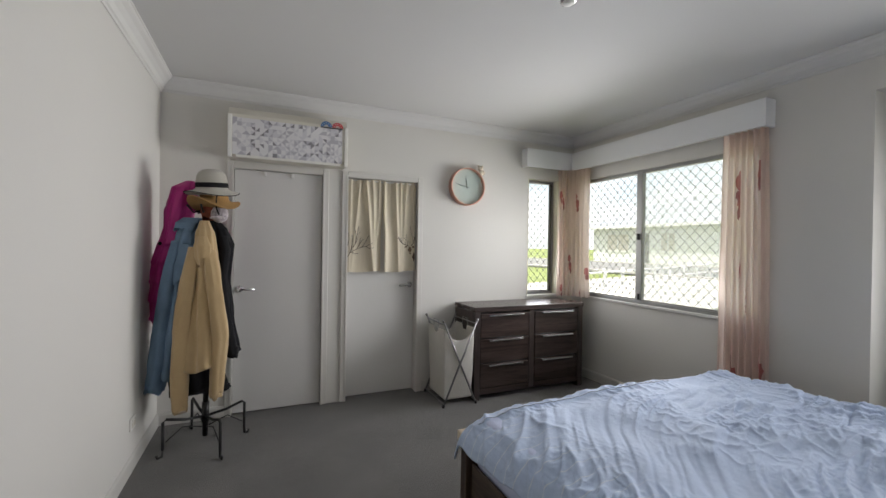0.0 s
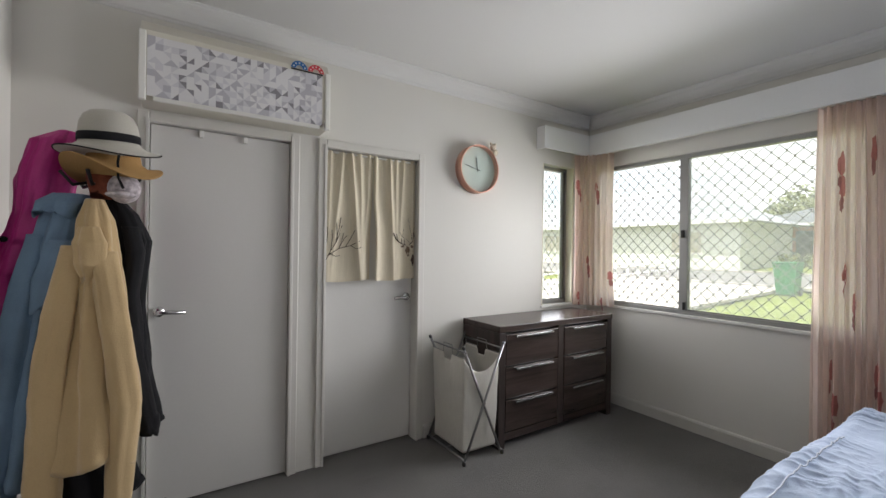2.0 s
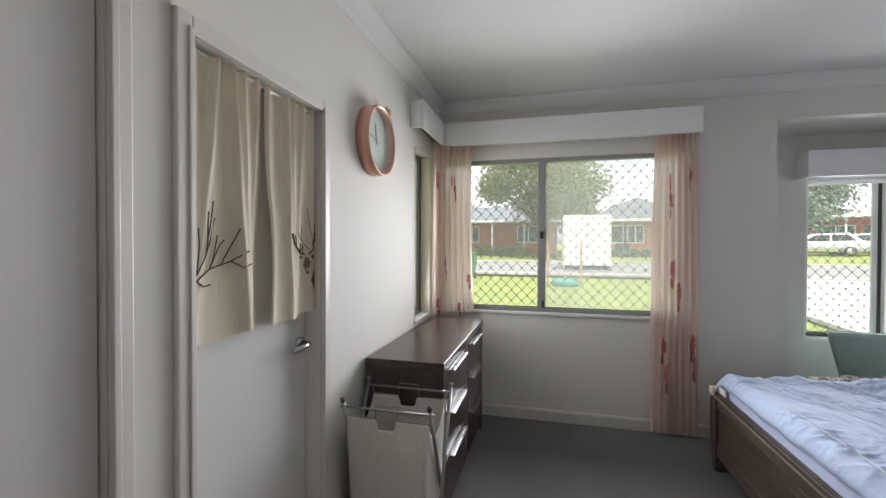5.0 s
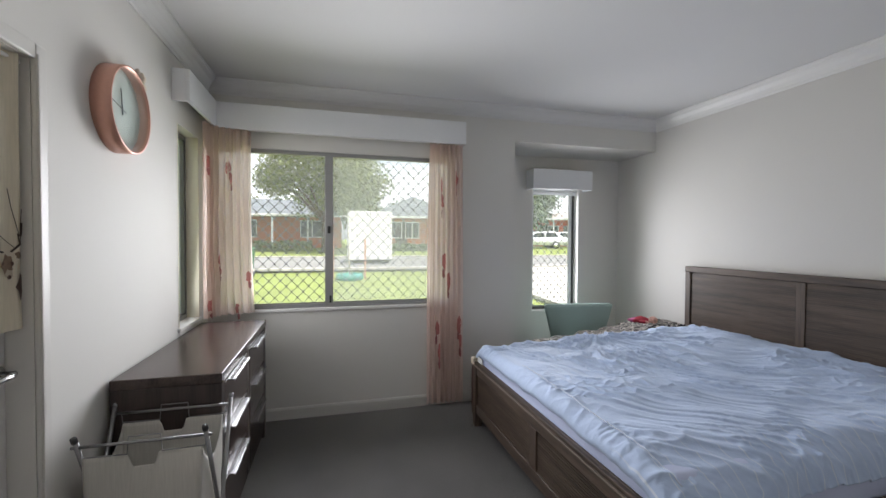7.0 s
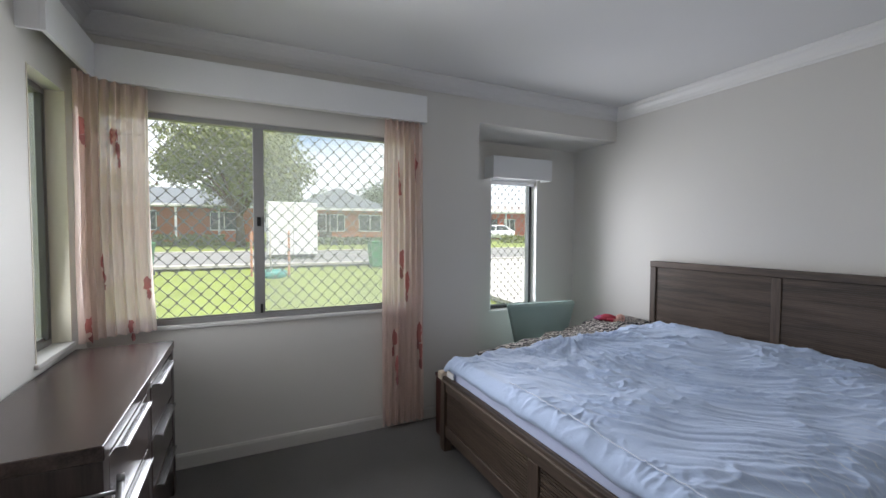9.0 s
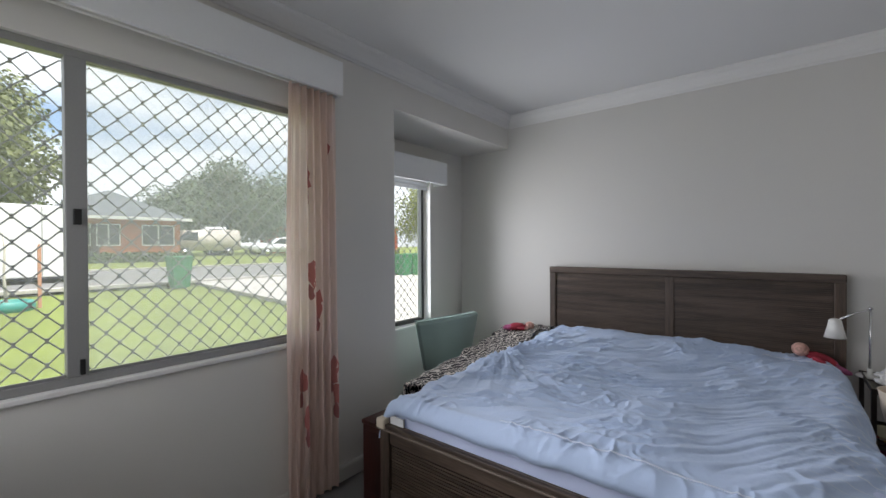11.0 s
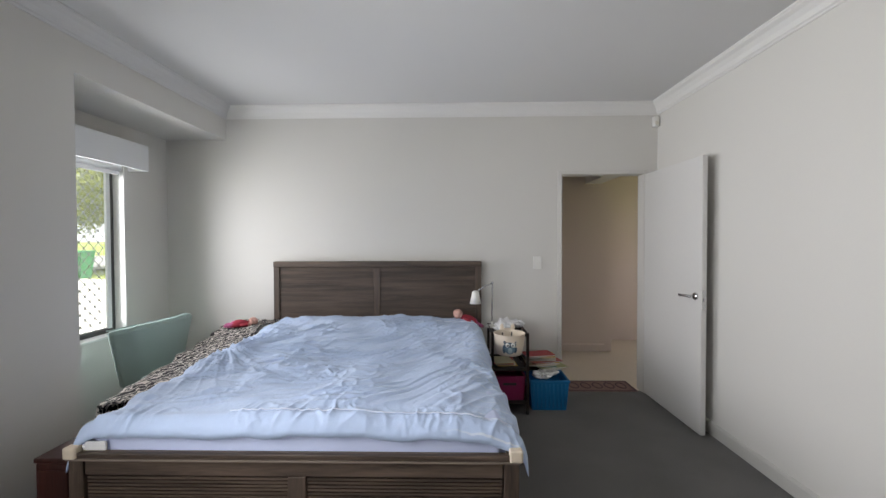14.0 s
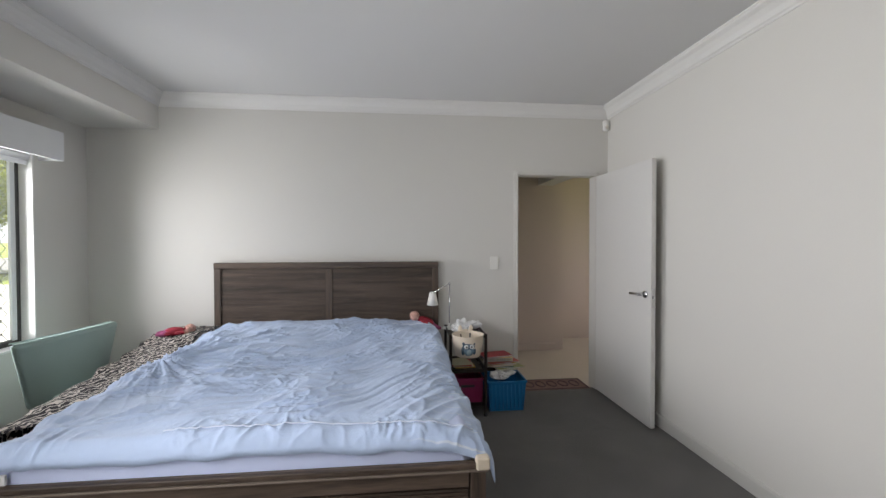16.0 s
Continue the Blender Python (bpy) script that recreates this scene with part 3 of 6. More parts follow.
mattress = tagged(part("mattress", box(BX0 + 0.05, BX1 - 0.05, 0.072, BY1 - 0.045, 0.36, 0.625, 0.05, seg=4), SHEET, None, "", True), "mattress in a pale lilac blue fitted sheet", "mattress")


def ridge(a, b, c):
    """A sharp crest where the noise crosses nought, 0 to 1."""
    return (1 - min(abs(noise.noise(Vector((a, b, c)))) * 2.4, 1)) ** 2.2


def ease(a, b, t):
    t = min(max((t - a) / (b - a), 0), 1)
    return t * t * (3 - 2 * t)


def folds(x, y):
    """Height of the rumples: long pulls that run across the bed, bend and die out, a fan from the gathered east side,
    fine creases everywhere, crumples on the west half and puckers along the stitched hem at the foot."""
    w1 = noise.noise(Vector((x * 1.5, y * 1.5, 2)))
    w2 = noise.noise(Vector((x * 5, y * 5, 7)))
    w3 = noise.noise(Vector((x * 0.9, y * 0.9, 23)))
    lean = 0.30 + 0.38 * (1 - ease(1.4, 2.3, x)) + 0.35 * w3
    q = 0.86 * y - lean * (x - 2.2) + 0.06 * w1 + 0.012 * w2
    p = 0.86 * x + lean * y + 0.08 * w1
    patch = ease(-0.25, 0.40, noise.noise(Vector((x * 2.1, y * 2.6, 14))))
    patch2 = ease(-0.30, 0.35, noise.noise(Vector((x * 2.7, y * 2.4, 31))))
    patch3 = 0.15 + 0.85 * ease(-0.15, 0.40, noise.noise(Vector((x * 3.6, y * 4.2, 38))))
    foot = ease(1.86, 1.99, y)
    west = 1 - ease(1.45, 2.0, x)
    pulls = 0.0150 * (0.35 + 0.65 * patch) * ridge(p * 1.7, q * 5.0, 4) + 0.0165 * patch2 * ridge(p * 2.8, q * 9.5, 19) + 0.0155 * patch3 * ridge(p * 5.0, q * 17, 27)
    pulls -= 0.0100 * patch * ridge(p * 2.2, q * 7.5, 71) + 0.0085 * (1 - patch2) * ridge(p * 4.2, q * 14, 77)
    pulls += 0.0080 * patch * ridge(x * 13 + w2, y * 15 - x * 4, 83) + 0.0050 * patch3 * ridge(x * 22 - y * 6, y * 24 + w2, 89)
    dx, dy = 3.10 - x, y - 1.08
    r, th = math.hypot(dx, dy) + 1e-6, math.atan2(dy, dx)
    fan = math.exp(-(r / 0.60) ** 2) * ease(0.0, 0.12, r) * (0.026 * ridge(th * 3.4 + 0.2 * w2, r * 1.2, 41) + 0.014 * ridge(th * 7.5, r * 2.0, 47))
    crumple = 0.012 * patch2 * ridge(x * 6 + w2 * 0.4, y * 5 - x * 2, 53) + 0.0060 * patch3 * ridge(x * 14 - y * 5, y * 9 + x * 4 + w2 * 0.5, 59)
    pucker = 0.011 * (0.2 + 0.8 * patch) * ridge(x * 11 + w2 * 0.9, y * 5.5, 61) + 0.0065 * patch3 * ridge(x * 24 + w2, y * 11, 67)
    soft = 0.020 * noise.noise(Vector((x * 1.3, y * 1.3, 9))) + 0.010 * noise.noise(Vector((x * 4.0, y * 4.5, 3)))
    return soft - 0.008 + (pulls * (1 - 0.25 * west) + fan) * (1 - 0.7 * foot) + crumple * west * (1 - 0.5 * foot) + pucker * foot


def duvet_at(u, v):
    """u across the bed, v from head to foot; slopes over the west side, most at the foot, and hangs over the end of the mattress."""
    corner, slope = ease(0.62, 0.95, v), ease(0.35, 1.0, v)
    width, over_w, over_e = 1.895, 0.09 + 0.05 * v - 0.004 * corner, 0.05 + 0.09 * v * v - 0.02 * corner
    s = u * (width + over_w + over_e) - over_w
    y = 0.09 + v * 2.005
    hill = 0.072 * math.exp(-((v - 0.10) / 0.20) ** 2) * (0.35 + 0.65 * math.sin(math.pi * min(max(s / width, 0), 1)) ** 0.6)
    top = 0.650 + hill + 0.035 * (1 - v)
    x, z = BX0 + 0.03 + s, top
    lo, hi, r, drop = 0.11 + 0.16 * slope, width - 0.11, 0.11 + 0.16 * slope, 0.11 + 0.03 * slope
    if s < lo:
        d = lo - s
        ang, hang = min(d / r, 1.35), max(d - 1.35 * r, 0)
        x = BX0 + 0.03 + lo - r * math.sin(ang) - hang * 0.28 - (0.02 * v + 0.05 * corner) * min(d / r, 1)
        z = top - drop * (1 - math.cos(ang)) - hang * 0.95
    elif s > hi:
        d = s - hi
        ang = min(d / 0.11, 1.3)
        x = BX0 + 0.03 + hi + 0.11 * math.sin(ang) + max(d - 0.143, 0) * 0.3 + 0.055 * corner * min(d / 0.11, 1)
        z = top - 0.11 * (1 - math.cos(ang)) - max(d - 0.143, 0) * 0.9
    e = (v - 0.95) / 0.05
    y += 0.030 * ease(0.88, 0.97, v)
    z += 0.012 * math.exp(-((v - 0.962) / 0.018) ** 2)
    if e > 0:
        z -= (0.074 + 0.012 * noise.noise(Vector((x * 7, 1.0, 5.0)))) * (1 - math.sqrt(max(0.0, 1 - e * e)))
        y -= 0.016 * e * e * e
    k = folds(x, y) * (1 - 0.35 * ease(0.97, 1.0, v))
    return Vector((x + 0.5 * k * (1 if s > hi else -1 if s < lo else 0), y + 0.2 * k, z + k))


dv = part("duvet", sheet(360, 360, duvet_at, -0.008, True), DUVET, None, "", True)
SEAM = material("white_piping", (0.66, 0.72, 0.84), 0.7)
for v, u0, u1 in ((0.948, 0.08, 0.66), (0.10, 0.06, 0.24)):
    part("seam", tube([duvet_at(u0 + (u1 - u0) * k / 120, v) + Vector((0, 0.002, 0.003)) for k in range(121)], 0.0030, 5), SEAM, dv, "thin white stitched seam", True)
tagged(dv, "crumpled pale blue cotton duvet spread over the bed", "duvet")

# ---- dresser ----
def dresser():
    x0, x1, y0, y1, h = 2.18, 3.465, 3.70, 4.132, 0.868
    d = thing("chest_of_drawers", "dark brown wooden chest with six drawers and steel pulls", "chest of drawers")
    part("top", box(x0, x1, y0 - 0.004, y1, h - 0.045, h, 0.004), BROWN_X, d)
    part("back", box(x0 + 0.06, x1 - 0.06, y1 - 0.02, y1 - 0.005, 0.08, h - 0.046), BROWN_X, d)
    for a, b in ((x0 + 0.004, x0 + 0.064), (x1 - 0.064, x1 - 0.004)):
        part("side", box(a, b, y0, y1, 0.0, h - 0.0455, 0.003), BROWN_Z, d)
    m = (x0 + x1) / 2
    part("divider", box(m - 0.03, m + 0.03, y0 + 0.004, y1 - 0.03, 0.06, h - 0.0455, 0.003), BROWN_Z, d)
    part("plinth", box(x0 + 0.065, x1 - 0.065, y0 + 0.006, y0 + 0.03, 0.05, 0.105, 0.003), BROWN_X, d)
    part("inner", box(x0 + 0.065, x1 - 0.065, y0 + 0.05, y1 - 0.03, 0.11, h - 0.05), BLACK, d)
    hgt = (h - 0.05 - 0.115) / 3
    for a, b in ((x0 + 0.07, m - 0.036), (m + 0.036, x1 - 0.07)):
        for k in range(3):
            z0 = 0.112 + k * hgt
            dr = part("drawer", box(a, b, y0 + 0.002, y0 + 0.024, z0, z0 + hgt - 0.012, 0.003), BROWN_X, d)
            c, w = (a + b) / 2, 0.19
            zt = z0 + hgt - 0.030
            part("handle", boxes((c - w, c + w, y0 - 0.028, y0 - 0.022, zt - 0.002, zt + 0.010), (c - w, c + w, y0 - 0.022, y0 + 0.002, zt + 0.007, zt + 0.010), bevel=0.001), CHROME, dr, "long flat steel pull")
    return d


dresser()


# ---- wall things ----
COPPER = material("copper_paint", (0.66, 0.36, 0.27), 0.35, 0.3, vary=0.05)
FACE = material("clock_face", (0.52, 0.58, 0.54), 0.6, vary=0.02)
DARK = material("dark_plastic", (0.03, 0.03, 0.032), 0.5)
PLASTIC = material("white_plastic", (0.78, 0.77, 0.73), 0.4, vary=0.02)
CREAM_PLASTIC = material("cream_plastic", (0.66, 0.63, 0.55), 0.45, vary=0.02)


def ring_y(centre, r_in, r_out, y0, y1, bm=None, sides=48):
    """A flat ring or disc (r_in 0) across y."""
    out = bm or bmesh.new()
    c = Vector(centre)
    prof = [(r_in, y0), (r_out, y0), (r_out, y1), (r_in, y1)]
    rings = [[out.verts.new(c + Vector((r * math.cos(k * math.tau / sides), y, r * math.sin(k * math.tau / sides)))) for k in range(sides)] for r, y in prof]
    for i in range(4):
        a, b = rings[i], rings[(i + 1) % 4]
        for k in range(sides):
            out.faces.new((a[k], a[(k + 1) % sides], b[(k + 1) % sides], b[k]))
    bmesh.ops.recalc_face_normals(out, faces=out.faces[:])
    return out


clock = thing("wall_clock", "round wall clock with copper rim and pale green face", "clock")
CX, CZ = 2.287, 2.045
part("rim", ring_y((CX, N, CZ), 0.181, 0.190, -0.075, -0.001), COPPER, clock, "copper coloured rim", True)
part("face", tube([(CX, N - 0.002, CZ), (CX, N - 0.030, CZ)], 0.1805, 48), FACE, clock, "plain pale green dial")
cg = part("cover_glass", tube([(CX, N - 0.064, CZ), (CX, N - 0.066, CZ)], 0.1803, 48), GLASS, clock, "thin clear cover glass")
cg.visible_shadow = False
part("hour_hand", tube([(CX + 0.004, N - 0.035, CZ - 0.02), (CX - 0.010, N - 0.035, CZ + 0.092)], 0.003, 6), DARK, clock)
part("minute_hand", tube([(CX + 0.025, N - 0.040, CZ - 0.006), (CX - 0.128, N - 0.040, CZ + 0.026)], 0.0024, 6), DARK, clock)
FUR = material("cream_plush", (0.70, 0.62, 0.50), 0.95, vary=0.12, grain=300, bump=0.5)


def blobs(rows, sub=2, bm=None):
    out = bm or bmesh.new()
    for x, y, z, rx, ry, rz in rows:
        for v in bmesh.ops.create_icosphere(out, subdivisions=sub, radius=1.0)["verts"]:
            v.co = Vector((x + v.co.x * rx, y + v.co.y * ry, z + v.co.z * rz))
    return out


tagged(part("plush_toy", blobs([(CX + 0.150, N - 0.045, CZ + 0.195, 0.03, 0.025, 0.028), (CX + 0.155, N - 0.04, CZ + 0.150, 0.035, 0.03, 0.032), (CX + 0.128, N - 0.045, CZ + 0.222, 0.011, 0.01, 0.012), (CX + 0.172, N - 0.045, CZ + 0.220, 0.011, 0.01, 0.012), (CX + 0.190, N - 0.04, CZ + 0.160, 0.016, 0.014, 0.024)]), FUR, None, "", True),
       "small cream plush toy clipped to the clock rim", "toy")

# split air conditioner under a patterned cloth
ac = thing("air_conditioner", "wall air conditioner with patterned cloth over its front", "air conditioner")
AX0, AX1, AY, AZ0, AZ1 = 0.125, 1.035, 3.955, 2.115, 2.505
prof = [(0, 0.0), (0.15, 0.0), (0.19, 0.03), (0.195, 0.06), (0.195, 0.33), (0.16, AZ1 - AZ0 - 0.01), (0.145, AZ1 - AZ0), (0, AZ1 - AZ0)]
part("casing", extrude_profile(prof, (AX0, N, AZ0), (AX1, N, AZ0), (0, -1, 0)), CREAM_PLASTIC, ac, "cream plastic casing")
part("louvre", box(AX0 + 0.05, AX1 - 0.05, AY + 0.004, AY + 0.02, AZ0 - 0.006, AZ0 + 0.02, 0.003), PLASTIC, ac, "folded air flap")
for a, b in ((AX0 - 0.008, AX0 + 0.022), (AX1 - 0.022, AX1 + 0.008)):
    part("end_trim", box(a, b, AY - 0.010, AY + 0.02, AZ0 - 0.01, AZ0 + 0.325, 0.005), PLASTIC, ac, "white cloth clip")


PRINT = [material("printed_cotton", c, 0.85, vary=0.03, grain=300, bump=0.1) for c in ((0.70, 0.69, 0.70), (0.60, 0.59, 0.62), (0.46, 0.45, 0.49), (0.24, 0.23, 0.25))]
bm = bmesh.new()
cw, nz = 0.0325, 9
nx = int((AX1 - AX0 - 0.05) / cw)
prng = random.Random(4)
grid = [[bm.verts.new((AX0 + 0.025 + i * cw, AY - 0.0045 + 0.0015 * math.sin(i * 0.7) + 0.001 * math.sin(j * 1.6), AZ0 + 0.012 + j * cw)) for j in range(nz + 1)] for i in range(nx + 1)]
for i in range(nx):
    for j in range(nz):
        q = (grid[i][j], grid[i + 1][j], grid[i + 1][j + 1], grid[i][j + 1])
        for t in ((0, 1, 2), (0, 2, 3)) if (i + j) % 2 else ((0, 1, 3), (1, 2, 3)):
            bm.faces.new([q[k] for k in t]).material_index = prng.choices((0, 1, 2, 3), (50, 28, 16, 6))[0]
part("cloth", bm, PRINT, ac, "cloth printed with grey and lilac triangles")
for cx, col in ((0.86, (0.03, 0.16, 0.42)), (0.955, (0.62, 0.04, 0.06))):
    bm = bmesh.new()
    rows = [[], []]
    for k in range(13):
        a = math.pi * k / 12
        for r_, w in ((0.020, rows[0]), (0.046, rows[1])):
            w.append(bm.verts.new((cx + r_ * math.cos(a), AY - 0.010, AZ0 + 0.315 + r_ * 0.95 * math.sin(a))))
    for k in range(12):
        bm.faces.new((rows[0][k], rows[0][k + 1], rows[1][k + 1], rows[1][k]))
    part("rating_arc", bm, material("rating_ink", col, 0.5, vary=0.02), ac, "printed half-ring rating mark")
    bm = bmesh.new()
    for k in range(5):
        a = math.pi * (k + 0.5) / 5
        box(cx + 0.033 * math.cos(a) - 0.004, cx + 0.033 * math.cos(a) + 0.004, AY - 0.013, AY - 0.0115, AZ0 + 0.315 + 0.031 * math.sin(a) - 0.004, AZ0 + 0.315 + 0.031 * math.sin(a) + 0.004, bm=bm)
    part("rating_star", bm, PLASTIC, ac, "white rating marks")
part("rating_bar", box(0.815, 0.995, AY - 0.0125, AY - 0.0105, AZ0 + 0.303, AZ0 + 0.312), DARK, ac, "dark rule under the rating marks")

sw = thing("light_switch", "white rectangular rocker switch plate", "switch")
part("plate", box(0.715, 0.790, S, S + 0.010, 1.165, 1.285, 0.003), PLASTIC, sw)
part("rocker", box(0.742, 0.762, S + 0.010, S + 0.014, 1.215, 1.242, 0.002), PLASTIC, sw)
pir = thing("alarm_sensor", "small white alarm sensor in the wall corner", "sensor")
part("housing", box(W + 0.004, W + 0.062, S + 0.004, S + 0.055, 2.475, 2.575, 0.014), PLASTIC, pir, "", True)
part("lens", blobs([(W + 0.036, S + 0.050, 2.508, 0.018, 0.014, 0.022)]), CREAM_PLASTIC, pir, "domed sensor lens", True)
gpo = thing("power_outlet", "white double power outlet on the wall", "socket")
part("plate", box(W, W + 0.010, 3.42, 3.535, 0.255, 0.328, 0.003), PLASTIC, gpo)
for yy in (3.452, 3.503):
    part("socket_face", boxes((W + 0.010, W + 0.0125, yy - 0.016, yy + 0.016, 0.270, 0.300)), CREAM_PLASTIC, gpo)
    part("socket_switch", boxes((W + 0.010, W + 0.015, yy - 0.006, yy + 0.006, 0.306, 0.320)), PLASTIC, gpo)
lamp = thing("ceiling_light", "small round white ceiling light with metal ring", "ceiling light")
part("base", lathe([(0.052, 0), (0.055, -0.01), (0.05, -0.028), (0.03, -0.034)], (1.745, 1.967, CEIL - 0.001), 28), PLASTIC, lamp, "", True)
part("ring", lathe([(0.034, -0.03), (0.040, -0.034), (0.040, -0.056), (0.033, -0.058)], (1.745, 1.967, CEIL - 0.001), 28), CHROME, lamp, "metal ring", True)
part("lens", lathe([(0.032, -0.05), (0.030, -0.062), (0.012, -0.068)], (1.745, 1.967, CEIL - 0.001), 24), PLASTIC, lamp, "frosted lens", True)


# ---- curtains ----
def cloth(name, color, through=0.45, clear=0.25, rough=0.9):
    m = bpy.data.materials.new(name)
    m.use_nodes = True
    n, l = m.node_tree.nodes, m.node_tree.links
    b = n["Principled BSDF"]
    tl, tp, a, c = n.new("ShaderNodeBsdfTranslucent"), n.new("ShaderNodeBsdfTransparent"), n.new("ShaderNodeMixShader"), n.new("ShaderNodeMixShader")
    ns, mr, hs, co, mp = n.new("ShaderNodeTexNoise"), n.new("ShaderNodeMapRange"), n.new("ShaderNodeHueSaturation"), n.new("ShaderNodeTexCoord"), n.new("ShaderNodeMapping")
    mp.inputs["Scale"].default_value = (60, 60, 4)
    ns.inputs["Scale"].default_value = 3
    l.new(co.outputs["Object"], mp.inputs[0])
    l.new(mp.outputs[0], ns.inputs["Vector"])
    mr.inputs["To Min"].default_value, mr.inputs["To Max"].default_value = 0.86, 1.12
    l.new(ns.outputs[0], mr.inputs[0])
    hs.inputs["Color"].default_value = (*color, 1)
    l.new(mr.outputs[0], hs.inputs["Value"])
    l.new(hs.outputs[0], b.inputs["Base Color"])
    l.new(hs.outputs[0], tl.inputs[0])
    b.inputs["Roughness"].default_value = rough
    a.inputs[0].default_value, c.inputs[0].default_value = through, clear
    l.new(b.outputs[0], a.inputs[1])
    l.new(tl.outputs[0], a.inputs[2])
    l.new(a.outputs[0], c.inputs[1])
    l.new(tp.outputs[0], c.inputs[2])
    l.new(c.outputs[0], n["Material Output"].inputs[0])
    return m


SHEER = cloth("sheer_peach", (0.86, 0.735, 0.675), 0.72, 0.07)
BLOOM = cloth("flower_print", (0.58, 0.23, 0.22), 0.45, 0.12)
BUD = cloth("flower_shade", (0.42, 0.18, 0.18), 0.40, 0.10)


def on_cloth(at, cu, cv, ru, rv, lift, seed):
    """A printed petal: an uneven patch that follows the cloth at (cu, cv)."""
    bm = bmesh.new()
    rnd = random.Random(seed)
    m = 14
    rr = [0.65 + 0.5 * rnd.random() for _ in range(m)]
    mid = bm.verts.new(at(cu, cv) + lift)
    rings = []
    for s in (0.5, 1.0):
        rings.append([bm.verts.new(at(cu + s * rr[k] * ru * math.cos(k * math.tau / m), cv + s * rr[k] * rv * math.sin(k * math.tau / m)) + lift) for k in range(m)])
    for k in range(m):
        bm.faces.new((mid, rings[0][k], rings[0][(k + 1) % m]))
        bm.faces.new((rings[0][k], rings[1][k], rings[1][(k + 1) % m], rings[0][(k + 1) % m]))
    return bm


def right_curtain(u, v):
    z = 2.315 - v * 2.285
    gather = 0.88 + 0.10 * math.sin(v * 2.2) + 0.04 * v
    y = 2.245 + (u - 0.5) * 0.34 * gather
    x = 3.645 + 0.021 * math.sin(u * 43 + 0.9 * math.sin(v * 3) + 0.8 * noise.noise(Vector((u * 4, v * 1.2, 6)))) + 0.009 * math.sin(u * 89 + v * 3) + 0.008 * noise.noise(Vector((u * 9, v * 5, 2)))
    return Vector((x, y, z))


def corner_curtain(u, v):
    """Gathered across the corner, from the north jamb to the wide window."""
    z = 2.315 - v * 1.42
    a, b, c = Vector((3.425, 4.118, z)), Vector((3.615, 4.08, z)), Vector((3.642, 3.79 + 0.02 * math.sin(v * 2.4), z))
    w = 0.06 + 0.88 * u + 0.06 * u * v
    p = a.lerp(b, w).lerp(b.lerp(c, w), w)
    d = (b - a).lerp(c - b, w)
    nrm = Vector((d.y, -d.x, 0)).normalized()
    return p + nrm * (0.021 * math.sin(u * 50 + 0.8 * math.sin(v * 3.4) + 0.9 * noise.noise(Vector((u * 5, v * 1.5, 3)))) + 0.006 * math.sin(u * 101 + v * 3))


rc = tagged(part("curtain", sheet(150, 60, right_curtain), SHEER, None, "", True), "gathered sheer peach curtain printed with red flowers", "curtain", "window curtains")
cc = tagged(part("curtain", sheet(150, 40, corner_curtain), SHEER, None, "", True), "gathered sheer peach curtain covering the window corner", "curtain", "window curtains")
rnd = random.Random(5)
for at, ob, lift, spots in ((right_curtain, rc, Vector((-0.004, 0, 0)), [(0.62, 0.16), (0.18, 0.13), (0.55, 0.45), (0.42, 0.53), (0.72, 0.71), (0.14, 0.70), (0.66, 0.80), (0.10, 0.76), (0.6, 0.22)]),
                            (corner_curtain, cc, Vector((-0.003, -0.003, 0)), [(0.12, 0.20), (0.20, 0.25), (0.62, 0.21), (0.66, 0.27), (0.42, 0.70), (0.44, 0.76), (0.16, 0.94), (0.74, 0.97), (0.93, 0.80)])):
    for k, (u, v) in enumerate(spots):
        part("flower_print", on_cloth(at, u, v, 0.042, 0.036, lift, k), BLOOM, ob, "red printed flower")
        part("flower_print", on_cloth(at, u + 0.012, v + 0.045, 0.026, 0.022, lift * 1.6, k + 40), BUD, ob, "dark red printed bud")
part("curtain_track", boxes((3.640, 3.660, 2.11, 3.99, 2.318, 2.334)), PLASTIC, rc, "white curtain track")

# short doorway curtain with tree and deer print
LINEN = cloth("cream_linen", (0.71, 0.64, 0.50), 0.15, 0.0)
INK = material("print_ink", (0.06, 0.045, 0.035), 0.9)
noren = thing("doorway_curtain", "short cream doorway curtain in two panels, deer print", "curtain")
YN = N + 0.030


def linen_panel(x0, x1, pinches, slit):
    """Hangs from a rod in pinched pleats that wander and fade towards the hem; slit: the edge, 0 or 1, that opens below."""
    def at(u, v):
        gap = 0.013 * ease(0.30, 0.62, v)
        a, b = x0 + (gap if slit == 0 else 0.0), x1 - (gap if slit == 1 else 0.0)
        x = a + u * (b - a)
        z = 2.043 - v * 0.861
        y = YN + 0.004
        for c, lean, width, depth, fade in pinches:
            d = (u - c - lean * v) / (width * (1 + 1.2 * v))
            y -= 1.5 * depth * math.exp(-abs(d) ** 1.5) * (1 - fade * v)
        y += 0.010 * noise.noise(Vector((u * 2.5, v * 2.5, x0 * 9))) * (0.3 + v)
        y -= 0.016 * ease(0.25, 0.8, v) * math.exp(-((u - slit) / 0.10) ** 2) * (1 if slit == 0 else -0.5)
        y -= 0.004 * (1 - v) ** 4 * abs(math.sin(u * 26))
        return Vector((x, min(y, YN + 0.012), z - 0.006 * math.sin(u * 5)))
    return at


